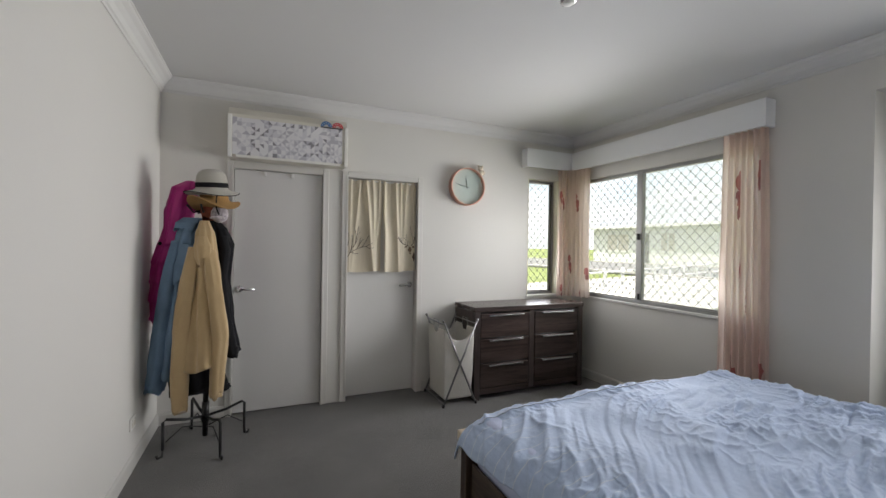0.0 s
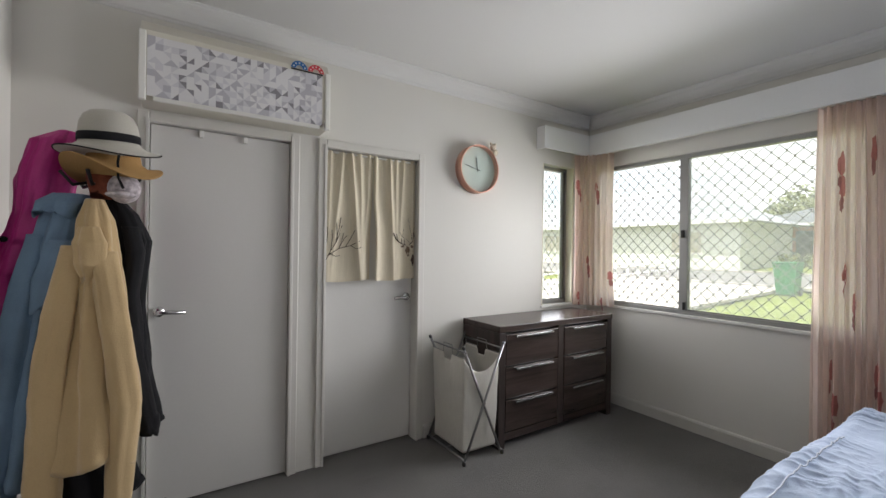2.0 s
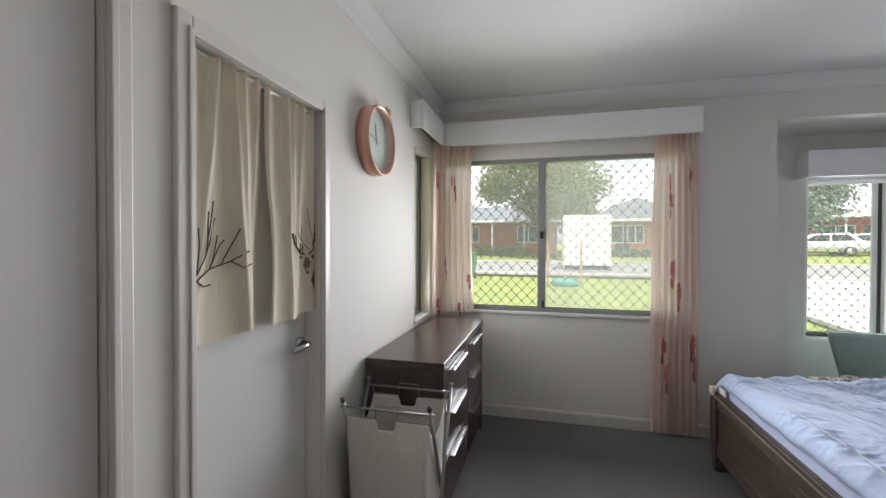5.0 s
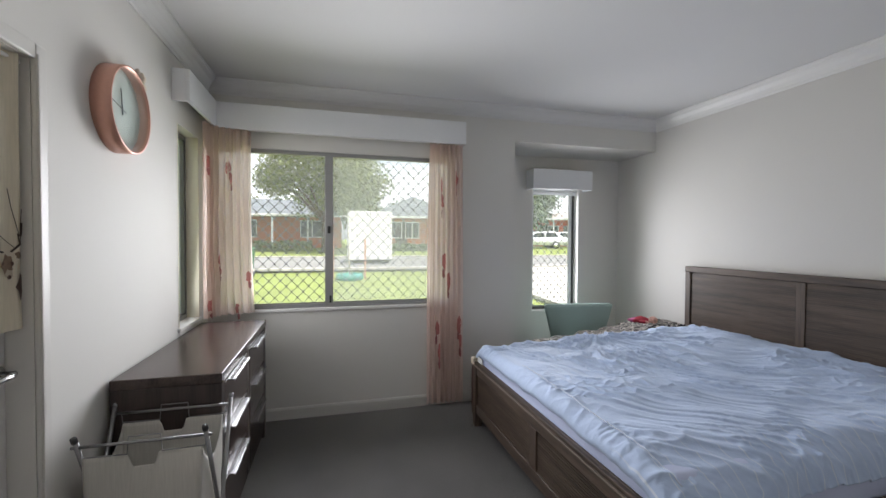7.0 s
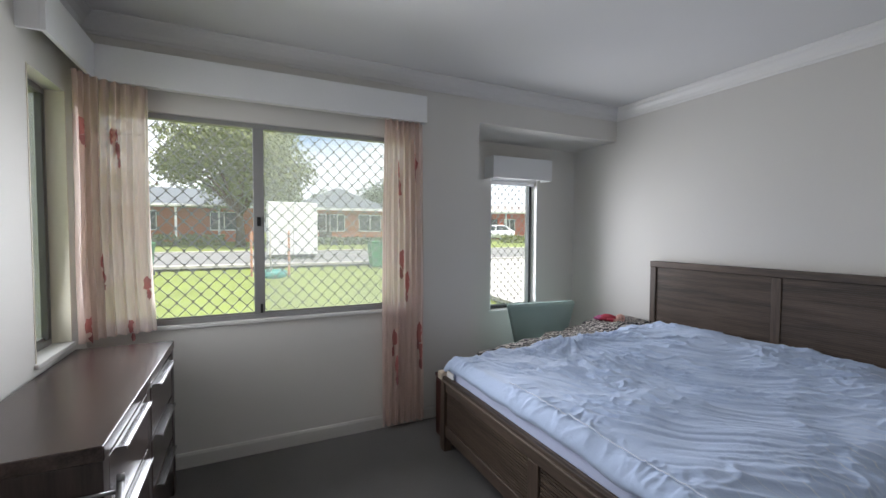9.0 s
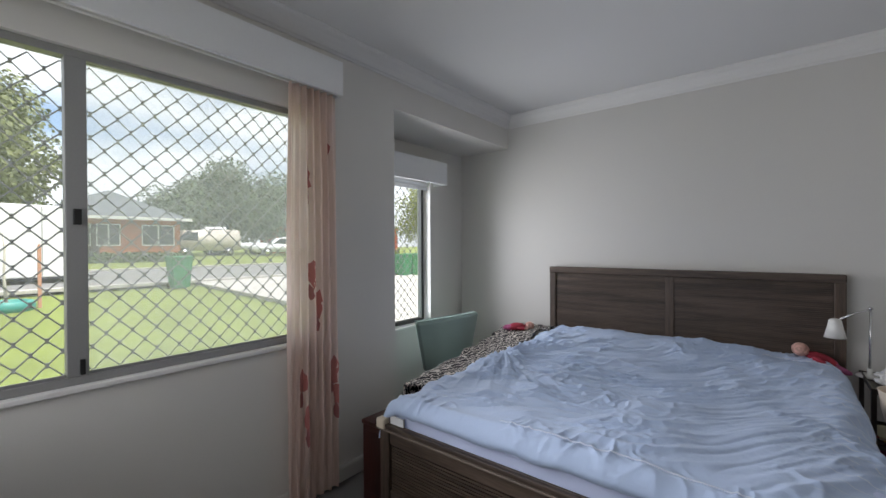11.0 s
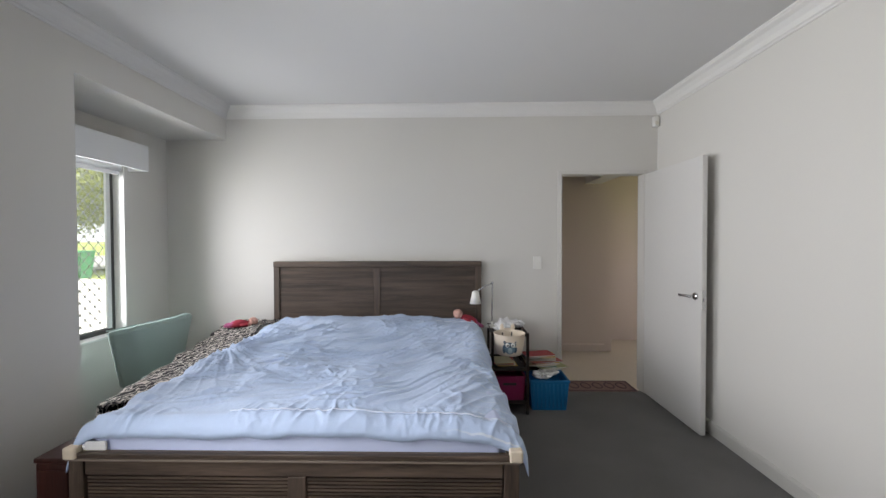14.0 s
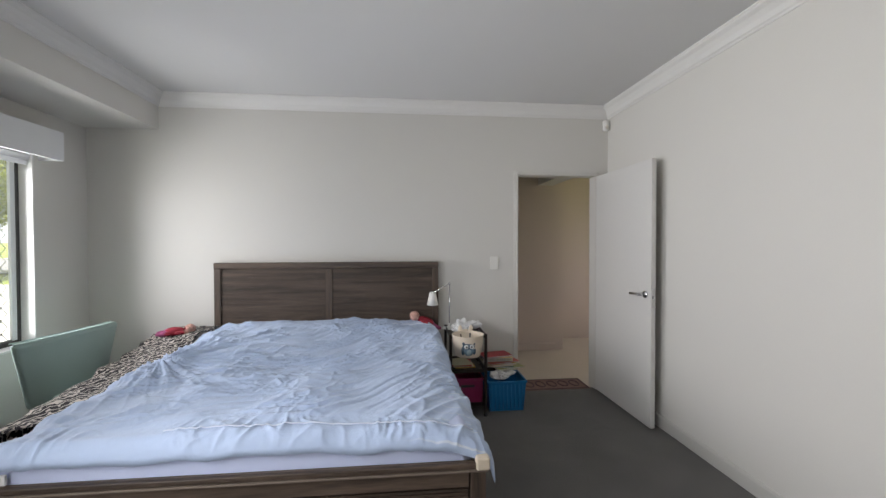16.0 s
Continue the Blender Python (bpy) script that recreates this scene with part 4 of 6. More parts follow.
pl = linen_panel(1.090, 1.4232, ((0.10, -0.05, 0.04, 0.014, 0.6), (0.33, -0.20, 0.045, 0.024, 0.85), (0.50, 0.26, 0.045, 0.026, 0.35), (0.70, 0.12, 0.04, 0.016, 0.6), (0.90, -0.04, 0.04, 0.012, 0.7)), 1)
pr = linen_panel(1.4240, 1.757, ((0.04, 0.0, 0.05, 0.020, 0.3), (0.36, 0.10, 0.045, 0.024, 0.4), (0.52, 0.02, 0.04, 0.014, 0.8), (0.70, -0.12, 0.04, 0.016, 0.7), (0.92, 0.0, 0.04, 0.016, 0.5)), 0)
part("panel", sheet(90, 60, pl), LINEN, noren, "gathered cream linen", True)
part("panel", sheet(90, 60, pr), LINEN, noren, "gathered cream linen", True)
part("rod", tube([(D2[0] + 0.001, YN, 2.034), (D2[1] - 0.001, YN, 2.034)], 0.007, 8), PLASTIC, noren, "thin tension rod", True)


def inked(at, pts, r):
    return tube([at(u, v) + Vector((0, -0.006, 0)) for u, v in pts], r, 5)


bm = bmesh.new()
for pts in ([(0.02, 0.84), (0.12, 0.76), (0.22, 0.70), (0.30, 0.64), (0.36, 0.56)], [(0.05, 0.80), (0.3, 0.74), (0.55, 0.72), (0.72, 0.69)], [(0.12, 0.76), (0.15, 0.66), (0.14, 0.60)], [(0.22, 0.70), (0.30, 0.58), (0.33, 0.50)],
            [(0.3, 0.74), (0.42, 0.66), (0.48, 0.64)], [(0.55, 0.72), (0.66, 0.75), (0.76, 0.74)], [(0.02, 0.72), (0.05, 0.64), (0.04, 0.58)], [(0.10, 0.775), (0.22, 0.80), (0.32, 0.795)], [(0.30, 0.74), (0.36, 0.685), (0.40, 0.62)], [(0.44, 0.73), (0.54, 0.67), (0.62, 0.60)], [(0.26, 0.67), (0.24, 0.58), (0.23, 0.54)]):
    tube([pl(u, v) + Vector((0, -0.006, 0)) for u, v in pts], 0.0021, 5, bm)
part("branch_print", bm, INK, noren, "dark bare branch print")
for r, rows in ((0.0032, ([(0.79, 0.715), (0.70, 0.705), (0.60, 0.685), (0.51, 0.655), (0.44, 0.605)], [(0.86, 0.715), (0.93, 0.69), (0.965, 0.65), (0.975, 0.61)])),
                (0.0020, ([(0.68, 0.70), (0.66, 0.655)], [(0.56, 0.672), (0.53, 0.615)], [(0.75, 0.712), (0.745, 0.665)], [(0.47, 0.63), (0.42, 0.62)], [(0.93, 0.69), (0.905, 0.65)], [(0.965, 0.65), (0.995, 0.635)])),
                (0.0010, ([(0.88, 0.70), (0.80, 0.67), (0.66, 0.635), (0.60, 0.60)], [(0.92, 0.66), (0.86, 0.56), (0.83, 0.49)], [(0.93, 0.64), (0.98, 0.56)], [(0.70, 0.65), (0.72, 0.58)]))):
    for pts in rows:
        part("antler_print", tube([pr(u, v) + Vector((0, -0.004, 0)) for u, v in pts], r, 5), INK, noren, "dark antler print")
DEER, DEER_DARK, DEER_PALE = material("deer_ink", (0.20, 0.135, 0.09), 0.9, vary=0.3, scale=40), material("deer_shade", (0.09, 0.055, 0.04), 0.9), material("deer_muzzle", (0.46, 0.39, 0.29), 0.9)
for m, lift, rows in ((DEER, 0.004, ((0.825, 0.765, 0.058, 0.040), (0.71, 0.725, 0.055, 0.012), (0.925, 0.728, 0.040, 0.013))), (DEER_DARK, 0.0046, ((0.945, 0.845, 0.050, 0.052), (0.79, 0.755, 0.014, 0.009), (0.868, 0.757, 0.013, 0.009))),
                      (DEER_PALE, 0.0052, ((0.838, 0.797, 0.040, 0.018),)), (DEER_DARK, 0.0060, ((0.842, 0.806, 0.020, 0.008),))):
    for k, (u, v, ru, rv) in enumerate(rows):
        part("deer_print", on_cloth(pr, u, v, ru, rv, Vector((0, -lift, 0)), 3 + k), m, noren, "brown deer head print")


# ---- coat stand ----
RK = Vector((0.02, 3.69, 0))
RT, TC = Vector((0.916, -0.401, 0)), Vector((-0.401, -0.916, 0))


def rk(l, d, z):
    return RK + RT * l + TC * d + Vector((0, 0, z))


stand = thing("coat_stand", "black metal coat stand on four bent legs", "coat stand")
part("pole", tube([rk(0, 0, 0.06), rk(0, 0, 1.86)], 0.018, 14), BLACK, stand, "", True)
part("collar", tube([rk(0, 0, 0.16), rk(0, 0, 0.30)], 0.024, 14), BLACK, stand, "", True)
for fx, fy in ((0.137, 3.42), (-0.214, 3.56), (0.27, 3.76), (-0.10, 3.965)):
    d = Vector((fx, fy, 0)) - RK
    part("leg", tube([RK + d * 0.06 + Vector((0, 0, 0.20)), RK + d * 0.5 + Vector((0, 0, 0.215)), RK + d * 0.92 + Vector((0, 0, 0.25)), RK + d * 0.99 + Vector((0, 0, 0.235)), RK + d * 0.99 + Vector((0, 0, 0.06)), RK + d * 1.0 + Vector((0, 0, 0.012)), RK + d * 1.10 + Vector((0, 0, 0.010)), RK + d * 1.12 + Vector((0, 0, 0.028))], 0.0095, 8), BLACK, stand, "", True)
    part("brace", tube([RK + d * 0.08 + Vector((0, 0, 0.13)), RK + d * 0.55 + Vector((0, 0, 0.17)), RK + d * 0.93 + Vector((0, 0, 0.10))], 0.004, 6), BLACK, stand, "", True)
for k in range(6):
    a = k * math.tau / 6 + 0.3
    v = Vector((math.cos(a), math.sin(a), 0))
    part("hook", tube([RK + v * 0.015 + Vector((0, 0, 1.66)), RK + v * 0.09 + Vector((0, 0, 1.64)), RK + v * 0.13 + Vector((0, 0, 1.69))], 0.007, 8), BLACK, stand, "", True)


def loft(rows, sides=72, fold=0.10, waves=7, seed=0.0, bm=None):
    """Hanging cloth: rows of lateral, depth, height, half-width, half-depth; folds deepen downwards."""
    out = bm or bmesh.new()
    rings, fine = [], []
    for i in range(len(rows) - 1):
        for s in range(9):
            f = s / 9
            f = f * f * (3 - 2 * f) * 0.5 + f * 0.5
            fine.append([a + (b - a) * f for a, b in zip(rows[i], rows[i + 1])])
    fine.append(rows[-1])
    z0, z1 = rows[0][2], rows[-1][2]
    for l, d, z, w, q in fine:
        g = (z0 - z) / max(0.01, z0 - z1)
        ring = []
        for k in range(sides):
            a = k * math.tau / sides
            k1 = 1 + fold * (0.25 + 0.75 * g) * math.sin(waves * a + seed + 1.1 * g) + 0.24 * noise.noise(Vector((2.4 * math.cos(a), 2.4 * math.sin(a), 3.2 * z + seed))) + 0.16 * (0.5 - abs(noise.noise(Vector((4.5 * math.cos(a), 4.5 * math.sin(a), 5 * z + 4 * math.cos(a) + seed))))) + 0.06 * noise.noise(Vector((9 * math.cos(a), 9 * math.sin(a), 16 * z + seed)))
            ring.append(out.verts.new(rk(l + w * k1 * math.cos(a), d + q * k1 * math.sin(a), z + (0.02 * math.sin(3 * a + seed) if g > 0.97 else 0))))
        rings.append(ring)
    for a, b in zip(rings, rings[1:]):
        for k in range(sides):
            out.faces.new((a[k], b[k], b[(k + 1) % sides], a[(k + 1) % sides]))
    out.faces.new(rings[0])
    out.faces.new(rings[-1][::-1])
    bmesh.ops.recalc_face_normals(out, faces=out.faces[:])
    return out


def coat(name, label, mat, body, sleeves, fold=0.10, waves=7, seed=0.0, group="clothes on the stand"):
    c = thing(name, label, "coat", group)
    part("body", loft(body, fold=fold, waves=waves, seed=seed), mat, c, "", True)
    for k, s in enumerate(sleeves):
        sl = part("sleeve", loft(s, 26, fold * 0.6, 4, seed + k + 1), mat, c, "", True)
        l, d, z, w, q = s[-1]
        if len(s) > 3:
            part("cuff", loft([(l, d, z + 0.05, w * 0.93, q * 0.93), (l, d, z + 0.01, w * 0.97, q * 0.97), (l, d, z - 0.012, w * 0.92, q * 0.92)], 26, 0.05, 4, seed + k + 1), mat, sl, "stitched cuff", True)
    return c


TAN = material("tan_fleece", (0.50, 0.36, 0.19), 0.9, vary=0.08, scale=6, grain=240, bump=0.3, sheen=0.3)
DENIM = material("blue_denim", (0.150, 0.235, 0.345), 0.85, vary=0.22, scale=9, grain=420, bump=0.3)
PINK = material("magenta_nylon", (0.44, 0.02, 0.20), 0.5, vary=0.08, scale=8, grain=90, bump=0.15)
BLACKC = material("black_wool", (0.005, 0.005, 0.007), 1.0, vary=0.2, grain=300, bump=0.3)
coat("puffer_jacket", "magenta hooded puffer jacket hung on the stand", PINK,
     [(-0.15, -0.04, 1.87, 0.02, 0.03), (-0.175, -0.03, 1.82, 0.07, 0.08), (-0.205, -0.02, 1.66, 0.085, 0.09), (-0.225, -0.02, 1.53, 0.075, 0.09), (-0.25, -0.02, 1.42, 0.09, 0.10), (-0.27, -0.02, 1.40, 0.078, 0.09), (-0.29, -0.02, 1.29, 0.085, 0.10), (-0.30, -0.02, 1.27, 0.072, 0.09),
      (-0.315, -0.02, 1.15, 0.075, 0.09), (-0.32, -0.02, 1.13, 0.062, 0.08), (-0.335, -0.02, 1.02, 0.06, 0.08), (-0.338, -0.02, 1.0, 0.05, 0.07), (-0.345, -0.02, 0.86, 0.05, 0.07)], [], 0.05, 5, 1.0)
coat("denim_jacket", "faded blue denim jacket hung on the stand", DENIM,
     [(-0.05, 0.05, 1.60, 0.03, 0.03), (-0.075, 0.06, 1.55, 0.065, 0.06), (-0.10, 0.06, 1.40, 0.085, 0.08), (-0.13, 0.06, 1.10, 0.10, 0.09), (-0.165, 0.06, 0.80, 0.11, 0.10), (-0.205, 0.06, 0.50, 0.115, 0.10)],
     [[(-0.14, 0.11, 1.44, 0.035, 0.035), (-0.175, 0.13, 1.18, 0.05, 0.045), (-0.225, 0.13, 0.82, 0.055, 0.05), (-0.275, 0.12, 0.42, 0.058, 0.05)], [(-0.06, 0.12, 1.42, 0.04, 0.04), (-0.08, 0.14, 1.28, 0.05, 0.045), (-0.10, 0.13, 1.16, 0.045, 0.04)]], 0.20, 8, 2.0)
coat("black_coat", "long black wool coat hung on the stand", BLACKC,
     [(0.04, 0.0, 1.60, 0.025, 0.03), (0.07, 0.0, 1.53, 0.055, 0.05), (0.095, -0.01, 1.42, 0.07, 0.06), (0.075, -0.01, 1.15, 0.07, 0.07), (0.10, -0.01, 0.85, 0.08, 0.08), (0.13, -0.01, 0.64, 0.085, 0.08)],
     [[(0.12, 0.02, 1.48, 0.03, 0.035), (0.145, 0.03, 1.38, 0.03, 0.04), (0.12, 0.03, 1.20, 0.03, 0.04), (0.14, 0.03, 0.95, 0.034, 0.04), (0.195, 0.02, 0.65, 0.038, 0.045)]], 0.10, 6, 3.0)
coat("navy_coat", "dark navy coat hanging lowest on the stand", BLACKC,
     [(-0.04, -0.02, 1.50, 0.03, 0.03), (-0.05, -0.02, 1.2, 0.11, 0.09), (-0.06, -0.02, 0.8, 0.14, 0.10), (-0.07, -0.02, 0.45, 0.17, 0.10), (-0.06, -0.02, 0.36, 0.175, 0.10)], [], 0.14, 6, 4.0)
coat("fleece_jacket", "beige fleece jacket hanging in front on the stand", TAN,
     [(0.035, 0.10, 1.58, 0.025, 0.025), (0.045, 0.11, 1.50, 0.05, 0.045), (0.06, 0.13, 1.36, 0.065, 0.055), (0.065, 0.13, 1.15, 0.085, 0.07), (0.07, 0.13, 0.90, 0.105, 0.08), (0.075, 0.13, 0.58, 0.115, 0.085)],
     [[(0.01, 0.17, 1.40, 0.035, 0.03), (-0.02, 0.19, 1.15, 0.05, 0.045), (-0.055, 0.19, 0.85, 0.055, 0.05), (-0.075, 0.18, 0.55, 0.052, 0.05), (-0.07, 0.18, 0.32, 0.045, 0.045)], [(0.10, 0.16, 1.38, 0.04, 0.04), (0.15, 0.17, 1.1, 0.048, 0.045), (0.18, 0.15, 0.8, 0.05, 0.045), (0.15, 0.14, 0.40, 0.04, 0.04)]], 0.17, 6, 5.0)


dj = bpy.data.objects["denim_jacket"]
part("collar", loft([(-0.07, 0.07, 1.60, 0.05, 0.045), (-0.085, 0.085, 1.565, 0.075, 0.065), (-0.10, 0.09, 1.52, 0.07, 0.06)], 30, 0.16, 5, 3.0), DENIM, dj, "turned-down collar", True)
fj = bpy.data.objects["fleece_jacket"]
part("hood", loft([(0.06, 0.17, 1.47, 0.03, 0.02), (0.07, 0.185, 1.41, 0.05, 0.03), (0.075, 0.19, 1.33, 0.045, 0.03), (0.07, 0.185, 1.27, 0.02, 0.015)], 30, 0.14, 4, 1.3), TAN, fj, "small bunched hood", True)
pj = bpy.data.objects["puffer_jacket"]
part("toggle", blobs([(*rk(-0.285, 0.08, 1.42), 0.012, 0.012, 0.012)]), BLACKC, pj, "black cord toggle", True)


def hat(name, label, mat, band, c, tilt, r_brim, r_crown, h, wavy=0.0):
    e = thing(name, label, "hat", "hats on the stand")
    m = Matrix.Translation(c) @ Matrix.Rotation(tilt, 4, RT)
    prof = [(r_brim - 0.003, -0.002), (r_brim, 0.001), (r_brim - 0.005, 0.004), (r_crown + 0.02, 0.012), (r_crown, 0.022), (r_crown * 0.99, h * 0.42), (r_crown * 0.93, h * 0.66), (r_crown * 0.80, h * 0.84), (r_crown * 0.58, h * 0.95), (r_crown * 0.30, h * 0.995), (r_crown * 0.08, h)]
    bm = lathe(prof, (0, 0, 0), 44)
    for v in bm.verts:
        rr = math.hypot(v.co.x, v.co.y)
        if rr > r_crown * 1.1:
            a = math.atan2(v.co.y, v.co.x)
            v.co.z += wavy * math.sin(2 * a + 0.4) * (rr - r_crown) / r_crown - 0.018 * (rr / r_brim) ** 2
        v.co = m @ v.co
    part("crown", bm, mat, e, "", True)
    if band:
        b2 = lathe([(r_crown + 0.003, 0.026), (r_crown + 0.004, 0.03), (r_crown + 0.0025, 0.058), (r_crown - 0.002, 0.06)], (0, 0, 0), 44, cap=False)
        for v in b2.verts:
            v.co = m @ v.co
        part("ribbon", b2, band, e, "black ribbon band", True)
        b3 = tube([m @ Vector((r_brim * math.cos(k * math.tau / 40), r_brim * math.sin(k * math.tau / 40), 0.001 - 0.018 + wavy * math.sin(2 * k * math.tau / 40 + 0.4) * (r_brim - r_crown) / r_crown)) for k in range(40)], 0.003, 6, closed=True)
        part("binding", b3, band, e, "black brim binding", True)
    return e


FELT = material("grey_felt", (0.42, 0.40, 0.35), 0.95, vary=0.06, scale=5, grain=260, bump=0.2, sheen=0.3)
STRAW = material("tan_straw", (0.35, 0.20, 0.070), 0.85, vary=0.14, scale=8, grain=180, bump=0.4)
hat("felt_hat", "grey felt hat with black ribbon on the stand", FELT, BLACKC, rk(0.045, 0.03, 1.79), 0.10, 0.172, 0.100, 0.155, 0.02)
hat("sun_hat", "tan straw sun hat under the felt hat", STRAW, None, rk(0.065, 0.04, 1.715), -0.05, 0.165, 0.09, 0.085, 0.05)
fh = bpy.data.objects["felt_hat"]
part("ribbon_tail", tube([rk(0.13, 0.12, 1.77), rk(0.14, 0.15, 1.72), rk(0.142, 0.15, 1.66), rk(0.16, 0.15, 1.62)], 0.005, 6), BLACKC, fh, "hanging black ribbon tail", True)
FLORAL = material("mottled_cap", (0.40, 0.36, 0.38), 0.9, vary=0.7, scale=22, grain=60, bump=0.2)
tagged(part("cloth_cap", blobs([(*rk(0.115, 0.06, 1.63), 0.055, 0.055, 0.06), (*rk(0.125, 0.10, 1.60), 0.05, 0.05, 0.015)], 3), FLORAL, None, "", True), "grey and white mottled cloth cap on a hook", "cap")
RUST = material("rust_scarf", (0.20, 0.05, 0.025), 0.9, vary=0.3, scale=14)
tagged(part("scarf", loft([(0.0, 0.04, 1.72, 0.03, 0.025), (0.03, 0.05, 1.68, 0.05, 0.03), (0.04, 0.05, 1.60, 0.045, 0.03)], 20, 0.2, 5, 2.2), RUST, None, "", True), "rust red scarf bunched under the hats", "scarf")

# ---- laundry hamper ----
CANVAS = cloth("white_canvas", (0.70, 0.68, 0.63), 0.25, 0.0)
STEEL = material("dull_steel", (0.30, 0.30, 0.30), 0.35, 0.9, vary=0.05)
hamper = thing("laundry_hamper", "folding laundry hamper, steel frame and white bag", "laundry hamper")
HX0, HX1, HY0, HY1, HZ = 1.862, 2.186, 3.662, 4.112, 0.757
for y in (HY0, HY1):
    part("leg", tube([(HX0, y, 0.012), (HX1, y, HZ)], 0.0085, 10), STEEL, hamper, "steel cross leg", True)
    yo = y + (0.018 if y == HY0 else -0.018)
    part("leg", tube([(HX1, yo, 0.012), (HX0, yo, HZ)], 0.0085, 10), STEEL, hamper, "steel cross leg", True)
    part("pivot", tube([((HX0 + HX1) / 2, min(y, yo) - 0.010, HZ / 2), ((HX0 + HX1) / 2, max(y, yo) + 0.010, HZ / 2)], 0.005, 8), CHROME, hamper, "small pivot bolt", True)
RODZ = HZ - 0.028
for x, z in ((HX0 + 0.012, RODZ), (HX1 - 0.012, RODZ), (HX0 + 0.006, 0.03), (HX1 - 0.006, 0.03)):
    part("rod", tube([(x, HY0, z), (x, HY1, z)], 0.006, 8), STEEL, hamper, "steel rod", True)
part("floor_wire", tube([(HX0 + 0.006, (HY0 + HY1) / 2, 0.03), (HX1 - 0.006, (HY0 + HY1) / 2, 0.03)], 0.004, 6), STEEL, hamper, "steel floor wire", True)
for x in (HX0, HX1):
    for y in (HY0, HY1):
        part("foot", lathe([(0.012, 0), (0.013, 0.004), (0.012, 0.024), (0.008, 0.028)], (x, y, 0.0), 12), DARK, hamper, "black plastic foot", True)
        yt = y if x == HX1 else y + (0.018 if y == HY0 else -0.018)
        part("end_cap", tube([(x, yt, HZ - 0.004), (x + (0.008 if x == HX1 else -0.008), yt, HZ + 0.014)], 0.0105, 10), DARK if x == HX0 else STEEL, hamper, "rounded leg cap", True)
NOTCH = (0.39, 0.62)           # between the two tabs, as a share of the rod
for x in (HX0 + 0.012, HX1 - 0.012):
    yy = lambda f: HY1 + (HY0 - HY1) * f
    part("hanger", tube([(x, yy(0.06), RODZ + 0.006), (x, yy(0.07), RODZ - 0.040), (x, yy(NOTCH[0] - 0.01), RODZ - 0.042), (x, yy(NOTCH[0]), RODZ + 0.022), (x, yy(NOTCH[1]), RODZ + 0.022), (x, yy(NOTCH[1] + 0.01), RODZ - 0.042), (x, yy(0.95), RODZ - 0.040), (x, yy(0.96), RODZ + 0.006)], 0.0026, 6), STEEL, hamper, "bent wire hanger", True)


def bag_wall(u, v):
    """Round the bag once with u; v from rim to floor. Two sides rise in tabs to the hangers, the others sag between them."""
    a = u * 4
    k = int(min(a, 3.999))
    f = a - k
    cs = [(HX0 + 0.016, HY0 + 0.035), (HX1 - 0.016, HY0 + 0.035), (HX1 - 0.016, HY1 - 0.035), (HX0 + 0.016, HY1 - 0.035)]
    p, q = cs[k], cs[(k + 1) % 4]
    x, y = p[0] + (q[0] - p[0]) * f, p[1] + (q[1] - p[1]) * f
    m = ((HX0 + HX1) / 2, (HY0 + HY1) / 2)
    bulge = 1 - 0.08 * v + 0.07 * math.sin(math.pi * f) * math.sin(math.pi * v) + 0.045 * noise.noise(Vector((x * 8, y * 8, v * 3.5))) * min(1, v * 4)
    if k in (0, 2):
        drop = 0.105 * math.sin(math.pi * f) ** 0.7
    else:
        g = f if k == 3 else 1 - f
        g = 1 - g
        drop = 0.048 * ease(NOTCH[0] - 0.02, NOTCH[0] + 0.02, g) * (1 - ease(NOTCH[1] - 0.02, NOTCH[1] + 0.02, g))
    top = RODZ - 0.044 - drop
    return Vector((m[0] + (x - m[0]) * bulge, m[1] + (y - m[1]) * bulge, top - v * (top - 0.055)))


part("bag", sheet(160, 36, bag_wall, 0.003), CANVAS, hamper, "white canvas bag", True)
part("bag_floor", box(HX0 + 0.035, HX1 - 0.035, HY0 + 0.055, HY1 - 0.055, 0.046, 0.054, 0.003), CANVAS, hamper, "white canvas bag floor")
for k in range(4):
    part("seam", tube([bag_wall(min(k / 4 + 0.002, 1), 0.03 + 0.94 * n / 24) for n in range(25)], 0.0035, 5), CANVAS, hamper, "stitched corner seam", True)

# ---- east side of the bed ----
MINT = material("mint_fabric", (0.34, 0.46, 0.43), 0.85, vary=0.05, scale=4, grain=320, bump=0.15, sheen=0.2)
chair = thing("upholstered_chair", "mint green upholstered chair with flared back", "chair")


def back_at(u, v):
    """Backrest outer face; flares towards the top and curves round its sides."""
    half = 0.225 + 0.13 * v
    s = (u - 0.5) * 2
    y = 0.77 + s * half
    x = 3.80 + 0.05 * (1 - v) * 0.4 + 0.075 * s * s + 0.045 * s
    z = 0.40 + v * 0.425 + 0.012 * (1 - s * s) * v
    return Vector((x, y, z))


bm = sheet(28, 14, back_at, 0.055)
bmesh.ops.bevel(bm, geom=[e for e in bm.edges if e.calc_face_angle(0) > 1.0], offset=0.012, segments=3, affect="EDGES")
part("backrest", bm, MINT, chair, "", True)
part("piping", tube([back_at(k / 24, 1.0) + Vector((-0.003, 0, 0.0)) for k in range(25)], 0.005, 6), MINT, chair, "corded top edge", True)
part("seat", box(3.40, 3.80, 0.54, 1.00, 0.36, 0.47, 0.03), MINT, chair, "", True)
for x, y in ((3.43, 0.57), (3.43, 0.97), (3.77, 0.57), (3.77, 0.97)):
    part("leg", lathe([(0.012, 0), (0.020, 0.36)], (x, y, 0), 12), BROWN_Z, chair)
REDBROWN = wood("red_brown_wood", (0.020, 0.006, 0.005), (0.055, 0.016, 0.012), 2, 0.35)
chest = thing("low_chest", "low dark red-brown wooden chest beside the bed", "chest")
